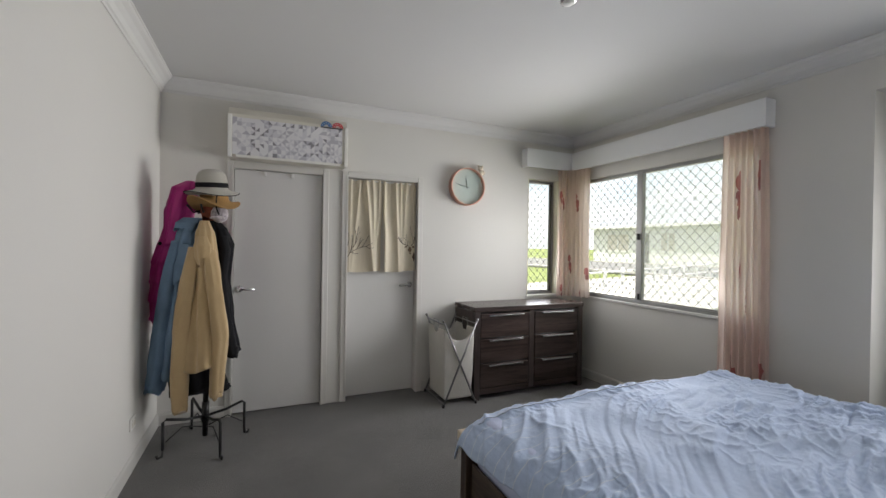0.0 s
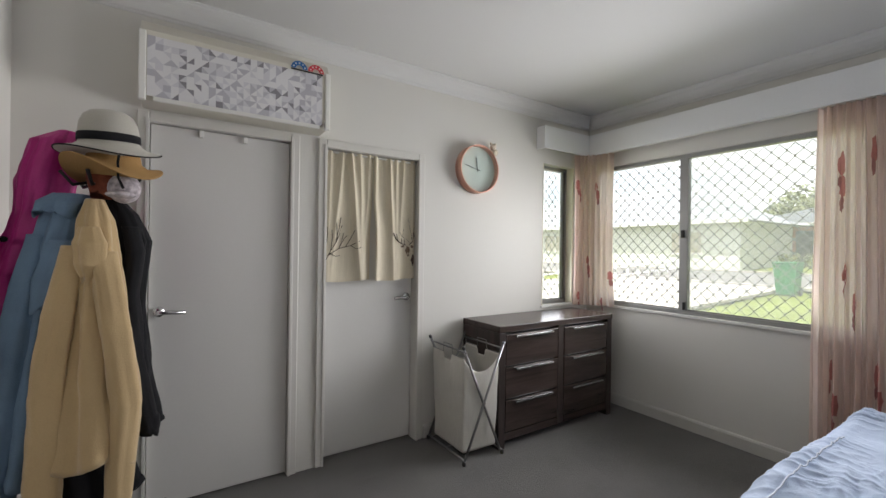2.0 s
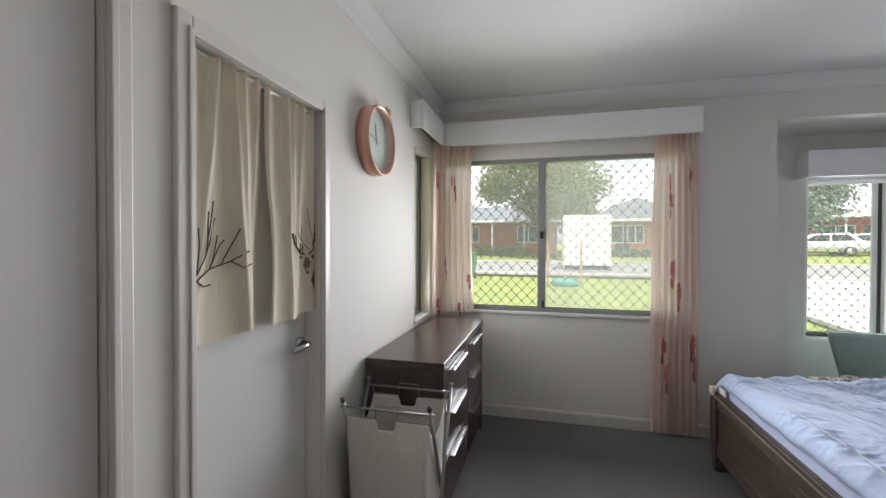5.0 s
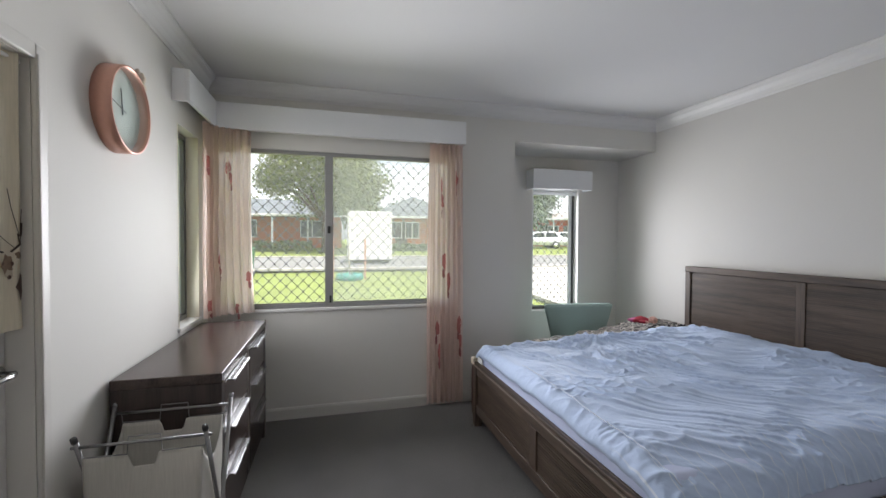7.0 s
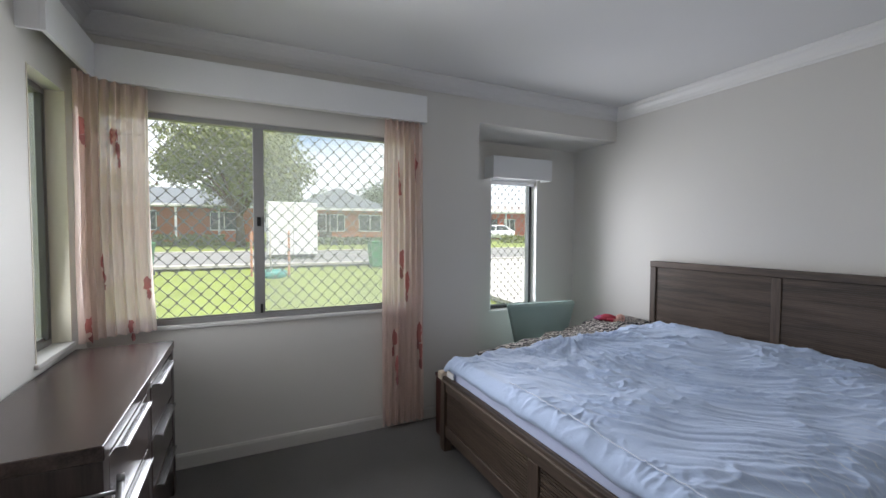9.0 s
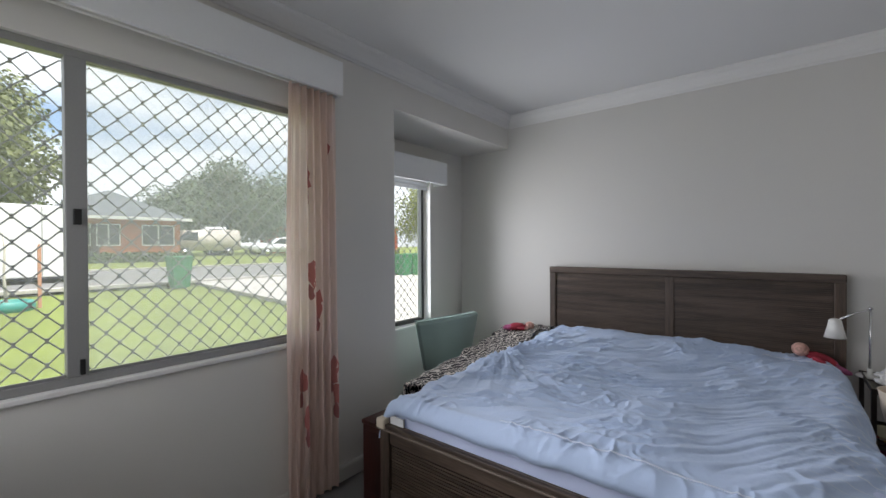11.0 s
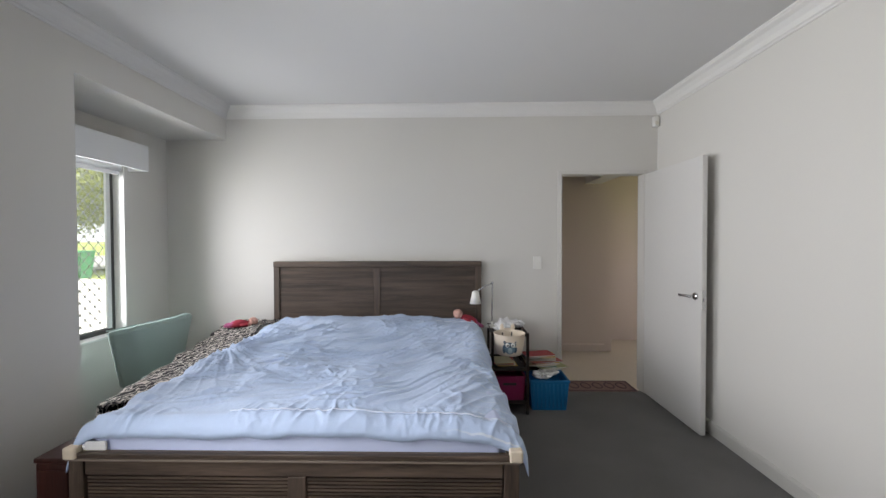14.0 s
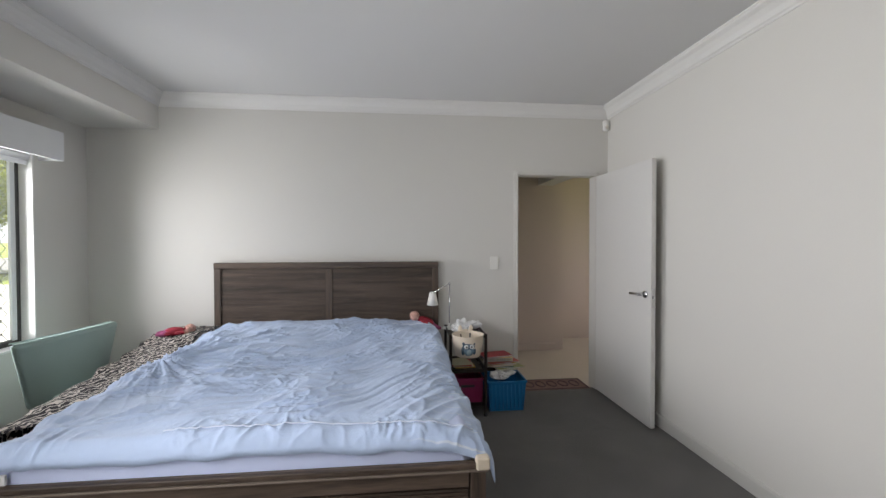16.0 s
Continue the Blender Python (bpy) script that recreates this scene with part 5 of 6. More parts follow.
part("body", box(3.285, 3.455, 1.70, 2.06, 0.0, 0.43, 0.006), REDBROWN, chest)
part("lid", box(3.28, 3.46, 1.69, 2.066, 0.432, 0.455, 0.005), REDBROWN, chest)
part("drawer_front", box(3.30, 3.44, 2.0605, 2.067, 0.06, 0.40, 0.003), REDBROWN, chest)


def zigzag_cloth():
    m = bpy.data.materials.new("black_white_weave")
    m.use_nodes = True
    n, l = m.node_tree.nodes, m.node_tree.links
    b = n["Principled BSDF"]
    co, mp, w, r = n.new("ShaderNodeTexCoord"), n.new("ShaderNodeMapping"), n.new("ShaderNodeTexWave"), n.new("ShaderNodeValToRGB")
    mp.inputs["Rotation"].default_value = (0.3, 0.2, 0.75)
    w.inputs["Scale"].default_value, w.inputs["Distortion"].default_value, w.inputs["Detail"].default_value, w.inputs["Detail Scale"].default_value = 10.0, 9.0, 1.0, 2.5
    l.new(co.outputs["Object"], mp.inputs[0])
    l.new(mp.outputs[0], w.inputs["Vector"])
    r.color_ramp.interpolation = "CONSTANT"
    r.color_ramp.elements[0].color, r.color_ramp.elements[1].color = (0.025, 0.022, 0.025, 1), (0.62, 0.57, 0.52, 1)
    r.color_ramp.elements[1].position = 0.72
    l.new(w.outputs[0], r.inputs[0])
    l.new(r.outputs[0], b.inputs["Base Color"])
    b.inputs["Roughness"].default_value = 0.9
    return m


def throw_at(u, v):
    """u from the bed outwards and down to the floor, v from head to foot."""
    y = 0.06 + v * 1.62
    top = 0.695 - 0.13 * v ** 1.2 + 0.035 * math.exp(-((v - 0.2) / 0.12) ** 2)
    reach = 0.40 - 0.08 * v
    if u < 0.55:
        f = u / 0.55
        x, z = 3.17 + f * reach, top - 0.035 * f * f
    else:
        f = (u - 0.55) / 0.45
        x = 3.17 + reach + 0.05 * math.sin(f * math.pi / 2)
        z = (top - 0.035) * (1 - f) + 0.03 * f
    k = 0.022 * noise.noise(Vector((x * 6, y * 6, 3))) + 0.012 * noise.noise(Vector((x * 14, y * 14, 5)))
    return Vector((x + k, y, max(0.012, z + k)))


tagged(part("patterned_throw", sheet(60, 90, throw_at, -0.012), zigzag_cloth(), None, "", True), "black and white patterned throw heaped beside the bed", "throw")
DOLLRED = material("doll_cloth", (0.34, 0.03, 0.05), 0.9, vary=0.3, scale=14)


DOLLPINK = material("doll_legs", (0.40, 0.10, 0.22), 0.9, vary=0.3, scale=20)
DOLLHEAD = material("doll_head", (0.58, 0.34, 0.28), 0.9, vary=0.45, scale=30)


def doll(label, c, yaw, size=1.0, lift=0.0):
    m = Matrix.Translation(c) @ Matrix.Rotation(yaw, 4, "Z") @ Matrix.Rotation(-lift, 4, "Y") @ Matrix.Scale(size, 4)
    bm = blobs([(-0.012, 0, 0.035, 0.076, 0.044, 0.034), (0.092, 0.004, 0.046, 0.040, 0.038, 0.037), (0.020, 0.062, 0.030, 0.030, 0.036, 0.015), (0.040, -0.052, 0.030, 0.048, 0.017, 0.016),
                (-0.085, 0.036, 0.024, 0.055, 0.020, 0.018), (-0.078, -0.034, 0.024, 0.058, 0.020, 0.018)], 2)
    for v in bm.verts:
        v.co = m @ v.co
    for f in bm.faces:
        along = (m.inverted() @ f.calc_center_median()).x
        f.material_index = 1 if along > 0.062 else 2 if along < -0.062 else 0
    return tagged(part("doll", bm, [DOLLRED, DOLLHEAD, DOLLPINK], None, "", True), label, "doll", "dolls")


doll("small red cloth doll lying on the throw", (3.36, 0.40, 0.70), math.radians(200))
doll("small red cloth doll lying on the duvet", (1.43, 0.15, 0.688), math.radians(15), 1.15, math.radians(22))

# ---- west side of the bed ----
trolley = thing("side_trolley", "dark brown metal three-tier side trolley", "trolley")
TX0, TX1, TY0, TY1, TH = 0.925, 1.235, 0.08, 0.50, 0.675
UMBER = material("umber_metal", (0.028, 0.020, 0.017), 0.4, 0.2, vary=0.08)
for x in (TX0, TX1 - 0.022):
    for y in (TY0, TY1 - 0.022):
        part("post", box(x, x + 0.022, y, y + 0.022, 0.035, TH, 0.002), UMBER, trolley)
        part("castor", lathe([(0.010, 0), (0.016, 0.006), (0.016, 0.024), (0.008, 0.0345)], (x + 0.011, y + 0.011, 0), 12), DARK, trolley, "black castor")
for z in (0.09, 0.36, TH - 0.03):
    part("tray", boxes((TX0 + 0.023, TX1 - 0.023, TY0 + 0.023, TY1 - 0.023, z, z + 0.006), (TX0 + 0.023, TX1 - 0.023, TY0 + 0.006, TY0 + 0.012, z, z + 0.028), (TX0 + 0.023, TX1 - 0.023, TY1 - 0.012, TY1 - 0.006, z, z + 0.028),
                       (TX0 + 0.006, TX0 + 0.012, TY0 + 0.023, TY1 - 0.023, z, z + 0.028), (TX1 - 0.012, TX1 - 0.006, TY0 + 0.023, TY1 - 0.023, z, z + 0.028)), UMBER, trolley)


def tub(name, label, category, mat, x0, x1, y0, y1, h, taper=0.02, z0=0.0, wall=0.006, rim=True):
    """An open box with sloping sides and a rolled rim."""
    e = thing(name, label, category)
    bm = bmesh.new()
    t = taper
    rings = []
    for ins, z in ((t, z0), (0, z0 + h), (wall, z0 + h), (t + wall, z0 + wall)):
        rings.append([bm.verts.new(p) for p in ((x0 + ins, y0 + ins, z), (x1 - ins, y0 + ins, z), (x1 - ins, y1 - ins, z), (x0 + ins, y1 - ins, z))])
    for a, b in zip(rings, rings[1:]):
        for k in range(4):
            bm.faces.new((a[k], a[(k + 1) % 4], b[(k + 1) % 4], b[k]))
    bm.faces.new(rings[0][::-1])
    bm.faces.new(rings[-1])
    bmesh.ops.recalc_face_normals(bm, faces=bm.faces[:])
    part("tub", bm, mat, e)
    if rim:
        part("rim", boxes((x0 - 0.006, x1 + 0.006, y1 - 0.002, y1 + 0.008, z0 + h - 0.016, z0 + h + 0.002), (x0 - 0.006, x1 + 0.006, y0 - 0.008, y0 + 0.002, z0 + h - 0.016, z0 + h + 0.002),
                          (x0 - 0.008, x0 + 0.002, y0 + 0.002, y1 - 0.002, z0 + h - 0.016, z0 + h + 0.002), (x1 - 0.002, x1 + 0.008, y0 + 0.002, y1 - 0.002, z0 + h - 0.016, z0 + h + 0.002), bevel=0.002), mat, e)
    return e


BLUE = material("blue_plastic", (0.010, 0.18, 0.43), 0.4, vary=0.04)
MAGENTA = material("magenta_plastic", (0.25, 0.012, 0.09), 0.45, vary=0.04)
crate = tub("storage_box", "open blue plastic storage box with papers", "box", BLUE, 0.575, 0.900, 0.14, 0.42, 0.255)
for k in range(9):
    xr = 0.605 + k * 0.033
    part("rib", tube([(xr, 0.402, 0.02), (xr, 0.4195, 0.225)], 0.004, 6), BLUE, crate, "moulded rib", True)
mg = tub("storage_box", "magenta fabric storage box in the trolley", "box", MAGENTA, TX0 + 0.03, TX1 - 0.03, TY0 + 0.03, TY1 - 0.03, 0.21, 0.006, 0.0975)
# no real opening: a dark plate stands in for the shade inside
part("handle_hole", box(TX0 + 0.10, TX1 - 0.10, TY1 - 0.0305, TY1 - 0.0265, 0.235, 0.255, 0.001), DARK, mg, "cut-out handle, its shade drawn as a dark plate")
IVORY = material("ivory_plastic", (0.72, 0.62, 0.50), 0.45, vary=0.03)
owl = thing("owl_basket", "ivory basket with blue owl print and two handles", "basket")
OC = (1.106, TY1 + 0.131, 0.0)
part("bucket", lathe([(0.092, 0.545), (0.097, 0.549), (0.112, 0.620), (0.122, 0.704), (0.125, 0.710), (0.118, 0.710), (0.106, 0.620), (0.090, 0.556)], OC, 36), IVORY, owl, "", True)
for s in (-1, 1):
    part("handle", blobs([(OC[0] + s * 0.044, OC[1] - 0.120, 0.712, 0.018, 0.008, 0.044)], 3), IVORY, owl, "moulded ear-like tab hooked on the rail", True)
part("handle_bridge", blobs([(OC[0], OC[1] - 0.121, 0.706, 0.055, 0.006, 0.016)], 3), IVORY, owl, "", True)
OWLB, OWLW = material("owl_blue", (0.13, 0.21, 0.27), 0.6), material("owl_wing", (0.05, 0.09, 0.13), 0.6)
OWLE, OWLP = material("owl_eye", (0.72, 0.72, 0.70), 0.5), material("owl_belly", (0.30, 0.38, 0.42), 0.6)
FX, FY, FZ = OC[0] + 0.010, OC[1] + 0.104, 0.615
part("print_body", blobs([(FX, FY, FZ - 0.006, 0.040, 0.013, 0.044)], 3), OWLB, owl, "blue printed bird body", True)
part("print_head", blobs([(FX, FY + 0.003, FZ + 0.024, 0.048, 0.015, 0.025)], 3), OWLW, owl, "dark blue printed head", True)
part("print_belly", blobs([(FX, FY + 0.004, FZ - 0.016, 0.022, 0.012, 0.030)], 3), OWLP, owl, "pale printed belly", True)
for s in (-1, 1):
    part("print_ear", blobs([(FX + s * 0.040, FY + 0.001, FZ + 0.045, 0.011, 0.010, 0.011)], 2), OWLW, owl, "", True)
    part("print_wing", blobs([(FX + s * 0.042, FY - 0.008, FZ - 0.010, 0.014, 0.013, 0.034)], 2), OWLW, owl, "dark printed wing", True)
    part("print_eye", blobs([(FX + s * 0.021, FY + 0.016, FZ + 0.024, 0.018, 0.005, 0.017)], 2), OWLE, owl, "white printed eye", True)
    part("print_pupil", blobs([(FX + s * 0.019, FY + 0.020, FZ + 0.023, 0.007, 0.003, 0.007)], 2), DARK, owl, "dark printed pupil", True)
PENS = (((-0.03, -0.05), (0.05, 0.05, 0.05)), ((0.05, -0.03), (0.08, 0.05, 0.03)))
for (dx, dy), c in PENS:
    tagged(part("pen", tube([(OC[0] + dx * 0.6, OC[1] + dy, 0.558), (OC[0] + dx, OC[1] + dy * 1.5, 0.700)], 0.006, 8), material("pen", c, 0.5), None, "", True), "dark pen standing in the owl basket", "pen", "pens in the basket")

desk = thing("desk_lamp", "white adjustable desk lamp on the trolley", "lamp")
LX, LY = 1.195, 0.14
LB = TH - 0.023
part("base", lathe([(0.060, 0), (0.062, 0.004), (0.056, 0.014), (0.012, 0.02), (0.010, 0.05)], (LX, LY, LB), 28), PLASTIC, desk, "", True)
part("stem", tube([(LX, LY, LB + 0.04), (LX - 0.004, LY, 1.055)], 0.006, 10), CHROME, desk, "thin steel stem", True)
part("arm", tube([(LX - 0.004, LY, 1.050), (LX + 0.06, LY + 0.01, 1.025), (LX + 0.14, LY + 0.02, 0.975)], 0.006, 10), CHROME, desk, "thin steel arm", True)
part("joint", blobs([(LX - 0.004, LY, 1.055, 0.011, 0.011, 0.011)]), CHROME, desk, "", True)
part("shade", lathe([(0.018, 0.115), (0.030, 0.105), (0.036, 0.07), (0.052, 0.0), (0.049, 0.0), (0.033, 0.07), (0.016, 0.10)], (LX + 0.150, LY + 0.02, 0.868), 28), PLASTIC, desk, "white bell shade", True)
PAPER = material("white_paper", (0.74, 0.74, 0.74), 0.8, vary=0.03)
for k, (x, y, z, s) in enumerate(((1.075, 0.19, TH - 0.023, 1.1), (1.125, 0.33, TH - 0.023, 0.8), (0.99, 0.17, TH - 0.023, 0.9), (0.78, 0.30, 0.235, 0.9), (0.70, 0.22, 0.235, 0.8))):
    bm = blobs([(0, 0, 0.035 * s, 0.085 * s, 0.065 * s, 0.035 * s)], 4)
    for v in bm.verts:
        q = v.co.copy()
        v.co = Vector((x, y, z)) + q * (1 + 0.5 * noise.noise(q * 24 + Vector((k * 7, 0, 0))) + 0.25 * noise.noise(q * 60 + Vector((k * 7, 3, 0))))
        v.co.z = max(v.co.z, z)
    tagged(part("crumpled_tissue", bm, PAPER, None, ""), "crumpled white tissue paper", "tissue", "crumpled tissues")
rnd = random.Random(11)
BOOKC = [(0.40, 0.42, 0.20), (0.05, 0.16, 0.10), (0.58, 0.50, 0.32), (0.62, 0.40, 0.08), (0.62, 0.58, 0.48), (0.42, 0.08, 0.06), (0.55, 0.52, 0.34), (0.62, 0.60, 0.52), (0.16, 0.20, 0.24), (0.60, 0.46, 0.14), (0.34, 0.025, 0.03)]
PILE = ((-0.09, 0.01, 0.30), (-0.02, 0.0, -0.2), (0.0, 0.005, 0.08), (-0.035, 0.02, 0.22), (0.015, 0.0, -0.12), (-0.03, 0.015, 0.30), (0.02, 0.0, 0.05), (-0.01, 0.02, -0.25), (0.03, 0.0, 0.15), (0.0, 0.01, -0.08), (0.02, 0.015, 0.2))
BASE = box(0.66, 0.915, 0.04, 0.135, 0.0, 0.30, 0.004)
tagged(part("book_crate", BASE, UMBER, None), "dark crate that carries a pile of books", "crate")
z = 0.30
for k in range(11):
    h = 0.007 + 0.009 * rnd.random()
    w, d = 0.22 + 0.07 * rnd.random(), 0.15 + 0.04 * rnd.random()
    bk = thing("book", "thin picture book lying in an untidy pile", "book", "pile of books", (0.765 + PILE[k][0], 0.14 + PILE[k][1], z))
    bk.rotation_euler = (0, 0, PILE[k][2])
    cm = material("book_cover", BOOKC[k], 0.5, vary=0.04)
    part("cover", boxes((-w / 2, w / 2, -d / 2, d / 2, 0.0, 0.0015), (-w / 2, w / 2, -d / 2, d / 2, h - 0.0015, h)), cm, bk)
    part("pages", box(-w / 2 + 0.003, w / 2 - 0.003, -d / 2 + 0.003, d / 2 - 0.003, 0.0015, h - 0.0015), PAPER, bk, "white page block")
    z += h + 0.0005
for k in range(4):
    bk = thing("book", "small book lying on the trolley shelf", "book", "books on the trolley", (1.09 + 0.01 * k, 0.29, 0.366 + 0.0075 * k))
    bk.rotation_euler = (0, 0, rnd.uniform(-0.2, 0.2))
    part("cover", box(-0.085, 0.085, -0.11, 0.09, 0.0, 0.0072, 0.001), material("book_cover", BOOKC[(k + 3) % 8], 0.5, vary=0.04), bk)

# doorway mat
mat_ = thing("door_mat", "worn reddish brown mat with a looped border pattern", "mat")
MATC = material("mat_pile", (0.24, 0.15, 0.13), 0.95, vary=0.15, grain=300, bump=0.6)
MATD = material("mat_dark", (0.075, 0.045, 0.055), 0.95, vary=0.15, grain=300, bump=0.4)
part("weave", box(-0.205, 0.46, -0.33, -0.035, -0.0055, 0.004, 0.002), MATC, mat_)
part("border", boxes((-0.195, 0.45, -0.322, -0.308, 0.0043, 0.0055), (-0.195, 0.45, -0.058, -0.044, 0.0043, 0.0055), (-0.195, -0.181, -0.306, -0.060, 0.0043, 0.0055), (0.436, 0.45, -0.306, -0.060, 0.0043, 0.0055)), MATD, mat_, "dark woven border")
for k in range(5):
    cx = -0.10 + k * 0.115
    part("loop", tube([(cx + 0.042 * math.cos(a * math.tau / 20), -0.185 + 0.075 * math.sin(a * math.tau / 20), 0.0042) for a in range(20)], 0.0055, 4, closed=True), MATD, mat_, "dark woven loop")


# ---- outside ----
def rise(x, y):
    """The ground climbs gently away from the house."""
    return -0.14 + 0.034 * min(max(x - 5.0, 0.0), 30.0) + 0.02 * noise.noise(Vector((x * 0.2, y * 0.2, 1)))


GRASS = material("lawn", (0.150, 0.185, 0.030), 0.95, vary=0.35, scale=0.9, grain=30, bump=0.8)
ASPHALT = material("road_asphalt", (0.17, 0.165, 0.16), 0.9, vary=0.10, scale=1.0, grain=80, bump=0.3)
CONC = material("pale_concrete", (0.40, 0.38, 0.35), 0.9, vary=0.08, scale=1.0, grain=60, bump=0.2)
HEDGE = material("leaf_green", (0.070, 0.105, 0.030), 0.8, vary=0.4, scale=2, grain=12, bump=0.0)
LEAF2 = material("leaf_olive", (0.165, 0.185, 0.080), 0.8, vary=0.4, scale=2, grain=12, bump=0.0)
LEAF3 = material("leaf_yellow", (0.17, 0.19, 0.028), 0.8, vary=0.4, scale=2, grain=12, bump=0.0)
DOME = material("leaf_grey_green", (0.075, 0.105, 0.060), 0.8, vary=0.35, scale=2, grain=12, bump=0.0)
BARK = material("bark", (0.10, 0.075, 0.055), 0.95, vary=0.3, scale=6, grain=40, bump=0.8)
BRICK = material("orange_brick", (0.42, 0.15, 0.075), 0.9, vary=0.20, scale=3, grain=12, bump=0.3)
BRICKR = material("red_brick", (0.46, 0.085, 0.045), 0.9, vary=0.20, scale=3, grain=12, bump=0.3)
RENDERW = material("white_render", (0.66, 0.66, 0.64), 0.9, vary=0.05)
ROOFD = material("dark_roof", (0.105, 0.115, 0.13), 0.85, vary=0.15, scale=2, grain=20, bump=0.3)
ROOFL = material("pale_roof", (0.27, 0.29, 0.32), 0.85, vary=0.1, scale=2, grain=20, bump=0.3)
ROOFP = material("pale_tile_roof", (0.36, 0.31, 0.29), 0.85, vary=0.15, scale=2, grain=20, bump=0.3)
CARW = material("white_car_paint", (0.72, 0.73, 0.74), 0.25, vary=0.02, coat=0.5)
TYRE = material("tyre_rubber", (0.02, 0.02, 0.02), 0.9)
WINDARK = material("dark_window", (0.04, 0.05, 0.06), 0.1, vary=0.05)
BEIGE = material("beige_paint", (0.50, 0.46, 0.40), 0.4)
BIN = material("green_bin", (0.02, 0.17, 0.06), 0.5)
REDP = material("red_plastic", (0.45, 0.03, 0.03), 0.5)


def ground_at(u, v):
    f = lambda a: math.copysign(abs(a) ** 2.6, a)
    x, y = 14 + f(u * 2 - 1) * 600, f(v * 2 - 1) * 600
    return Vector((x, y, rise(x, y) if x > 4.4 else -0.26))


structure("ground", sheet(90, 90, ground_at), GRASS, "sunlit lawn")


def strip(name, x0, x1, y0, y1, mat, lift, label, nx=8, ny=60):
    def at(u, v):
        x, y = x0 + u * (x1 - x0), y0 + v * (y1 - y0)
        return Vector((x, y, -0.14 + 0.034 * min(max(x - 5.0, 0.0), 30.0) + lift))
    return structure(name, sheet(nx, ny, at, -0.08), mat, label)


strip("road", 16.2, 21.8, -70, 60, ASPHALT, 0.035, "pale grey suburban road")
strip("kerb", 15.9, 16.2, -70, 60, CONC, 0.09, "concrete kerb", 1)
strip("kerb", 21.8, 22.1, -70, 60, CONC, 0.09, "concrete kerb", 1)
strip("driveway", 5.72, 15.9, -9.0, -1.62, CONC, 0.035, "pale concrete driveway")
strip("driveway", 5.0, 15.9, 6.3, 13.0, CONC, 0.055, "pale concrete drive of the next house")
strip("footpath", 4.6, 5.7, -9, 9, CONC, 0.05, "concrete path along the house", 2)


def tree(label, x, y, trunk_h, radius, crown_h, leaf, seed, count=5200, size=0.16, base=None):
    rnd = random.Random(seed)
    z0 = rise(x, y) - 0.05 if base is None else base
    e = thing("tree", label, "tree", "", (x, y, z0))
    part("trunk", tube([(0, 0, 0), (0.05, 0.02, trunk_h * 0.5), (0.0, 0.06, trunk_h), (0.1, 0, trunk_h + crown_h * 0.4)], 0.2, 10, radii=[0.30, 0.22, 0.18, 0.08]), BARK, e, "", True)
    lumps = []
    for k in range(26):
        a, r = rnd.uniform(0, math.tau), radius * math.sqrt(rnd.random()) * 0.78
        h = trunk_h + crown_h * (0.15 + 0.75 * rnd.random() * (1 - (r / radius) ** 2 * 0.7))
        lumps.append(Vector((r * math.cos(a), r * math.sin(a), h)))
    for p in lumps[:7]:
        part("limb", tube([(0, 0, trunk_h * 0.8), p * 0.45 + Vector((0, 0, trunk_h * 0.55)), p], 0.06, 6, radii=[0.13, 0.08, 0.03]), BARK, e, "", True)
    bm = bmesh.new()
    per = count // len(lumps)
    for p in lumps:
        lr = radius * rnd.uniform(0.26, 0.42)
        for _ in range(per):
            d = Vector((rnd.gauss(0, 1), rnd.gauss(0, 1), rnd.gauss(0, 0.8))).normalized() * lr * rnd.random() ** 0.4
            c = p + d
            n = (d.normalized() + Vector((rnd.uniform(-1, 1), rnd.uniform(-1, 1), rnd.uniform(-0.5, 1)))).normalized()
            u = n.orthogonal().normalized() * size * rnd.uniform(0.6, 1.3)
            w = n.cross(u) * 0.6
            bm.faces.new([bm.verts.new(c + q) for q in (u, w, -u, -w)])
    tagged(part("crown", bm, leaf, e, "ragged leafy crown"), kind="stuff")
    return e


tree("tall olive green street tree with open crown", 27.5, 3.6, 2.4, 4.1, 6.6, LEAF2, 3, 20000, 0.12)
tree("broad dome-shaped tree across the road", 41.0, -13.0, 1.5, 6.7, 6.2, DOME, 4, 42000, 0.16)
tree("yellow-green garden tree near the driveway", 14.5, -12.6, 1.6, 2.6, 3.6, LEAF3, 5, 12000, 0.075)
tree("dark green tree behind the houses", 48.0, 4.0, 2.0, 5.5, 4.0, HEDGE, 6, 5000, 0.22)
tree("dark green tree behind the houses", 54.0, -4.0, 2.0, 5.0, 3.0, HEDGE, 7, 4500, 0.22)
tree("dark green tree behind the houses", 46.0, 14.0, 2.0, 5.0, 3.6, LEAF2, 8, 4500, 0.22)


def hedge(label, x, y, w, d, h, leaf, seed):
    rnd = random.Random(seed)
    bm = bmesh.new()
    z0 = rise(x, y) - 0.05
    for _ in range(1500):
        c = Vector((x + rnd.uniform(-d, d) / 2, y + rnd.uniform(-w, w) / 2, z0 + h * rnd.random() ** 0.7 * rnd.uniform(0.75, 1.0)))
        n = Vector((rnd.uniform(-1, 1), rnd.uniform(-1, 1), rnd.uniform(0, 1))).normalized()
        u = n.orthogonal().normalized() * 0.11
        v = n.cross(u) * 0.7
        bm.faces.new([bm.verts.new(c + q) for q in (u, v, -u, -v)])
    return tagged(part("hedge", bm, leaf, None), label, "hedge", kind="stuff")


hedge("low clipped garden hedge before a house", 29.0, 9.0, 9, 0.9, 0.8, LEAF2, 1)
hedge("low clipped garden hedge before a house", 28.5, -3.0, 6, 0.8, 0.6, HEDGE, 2)
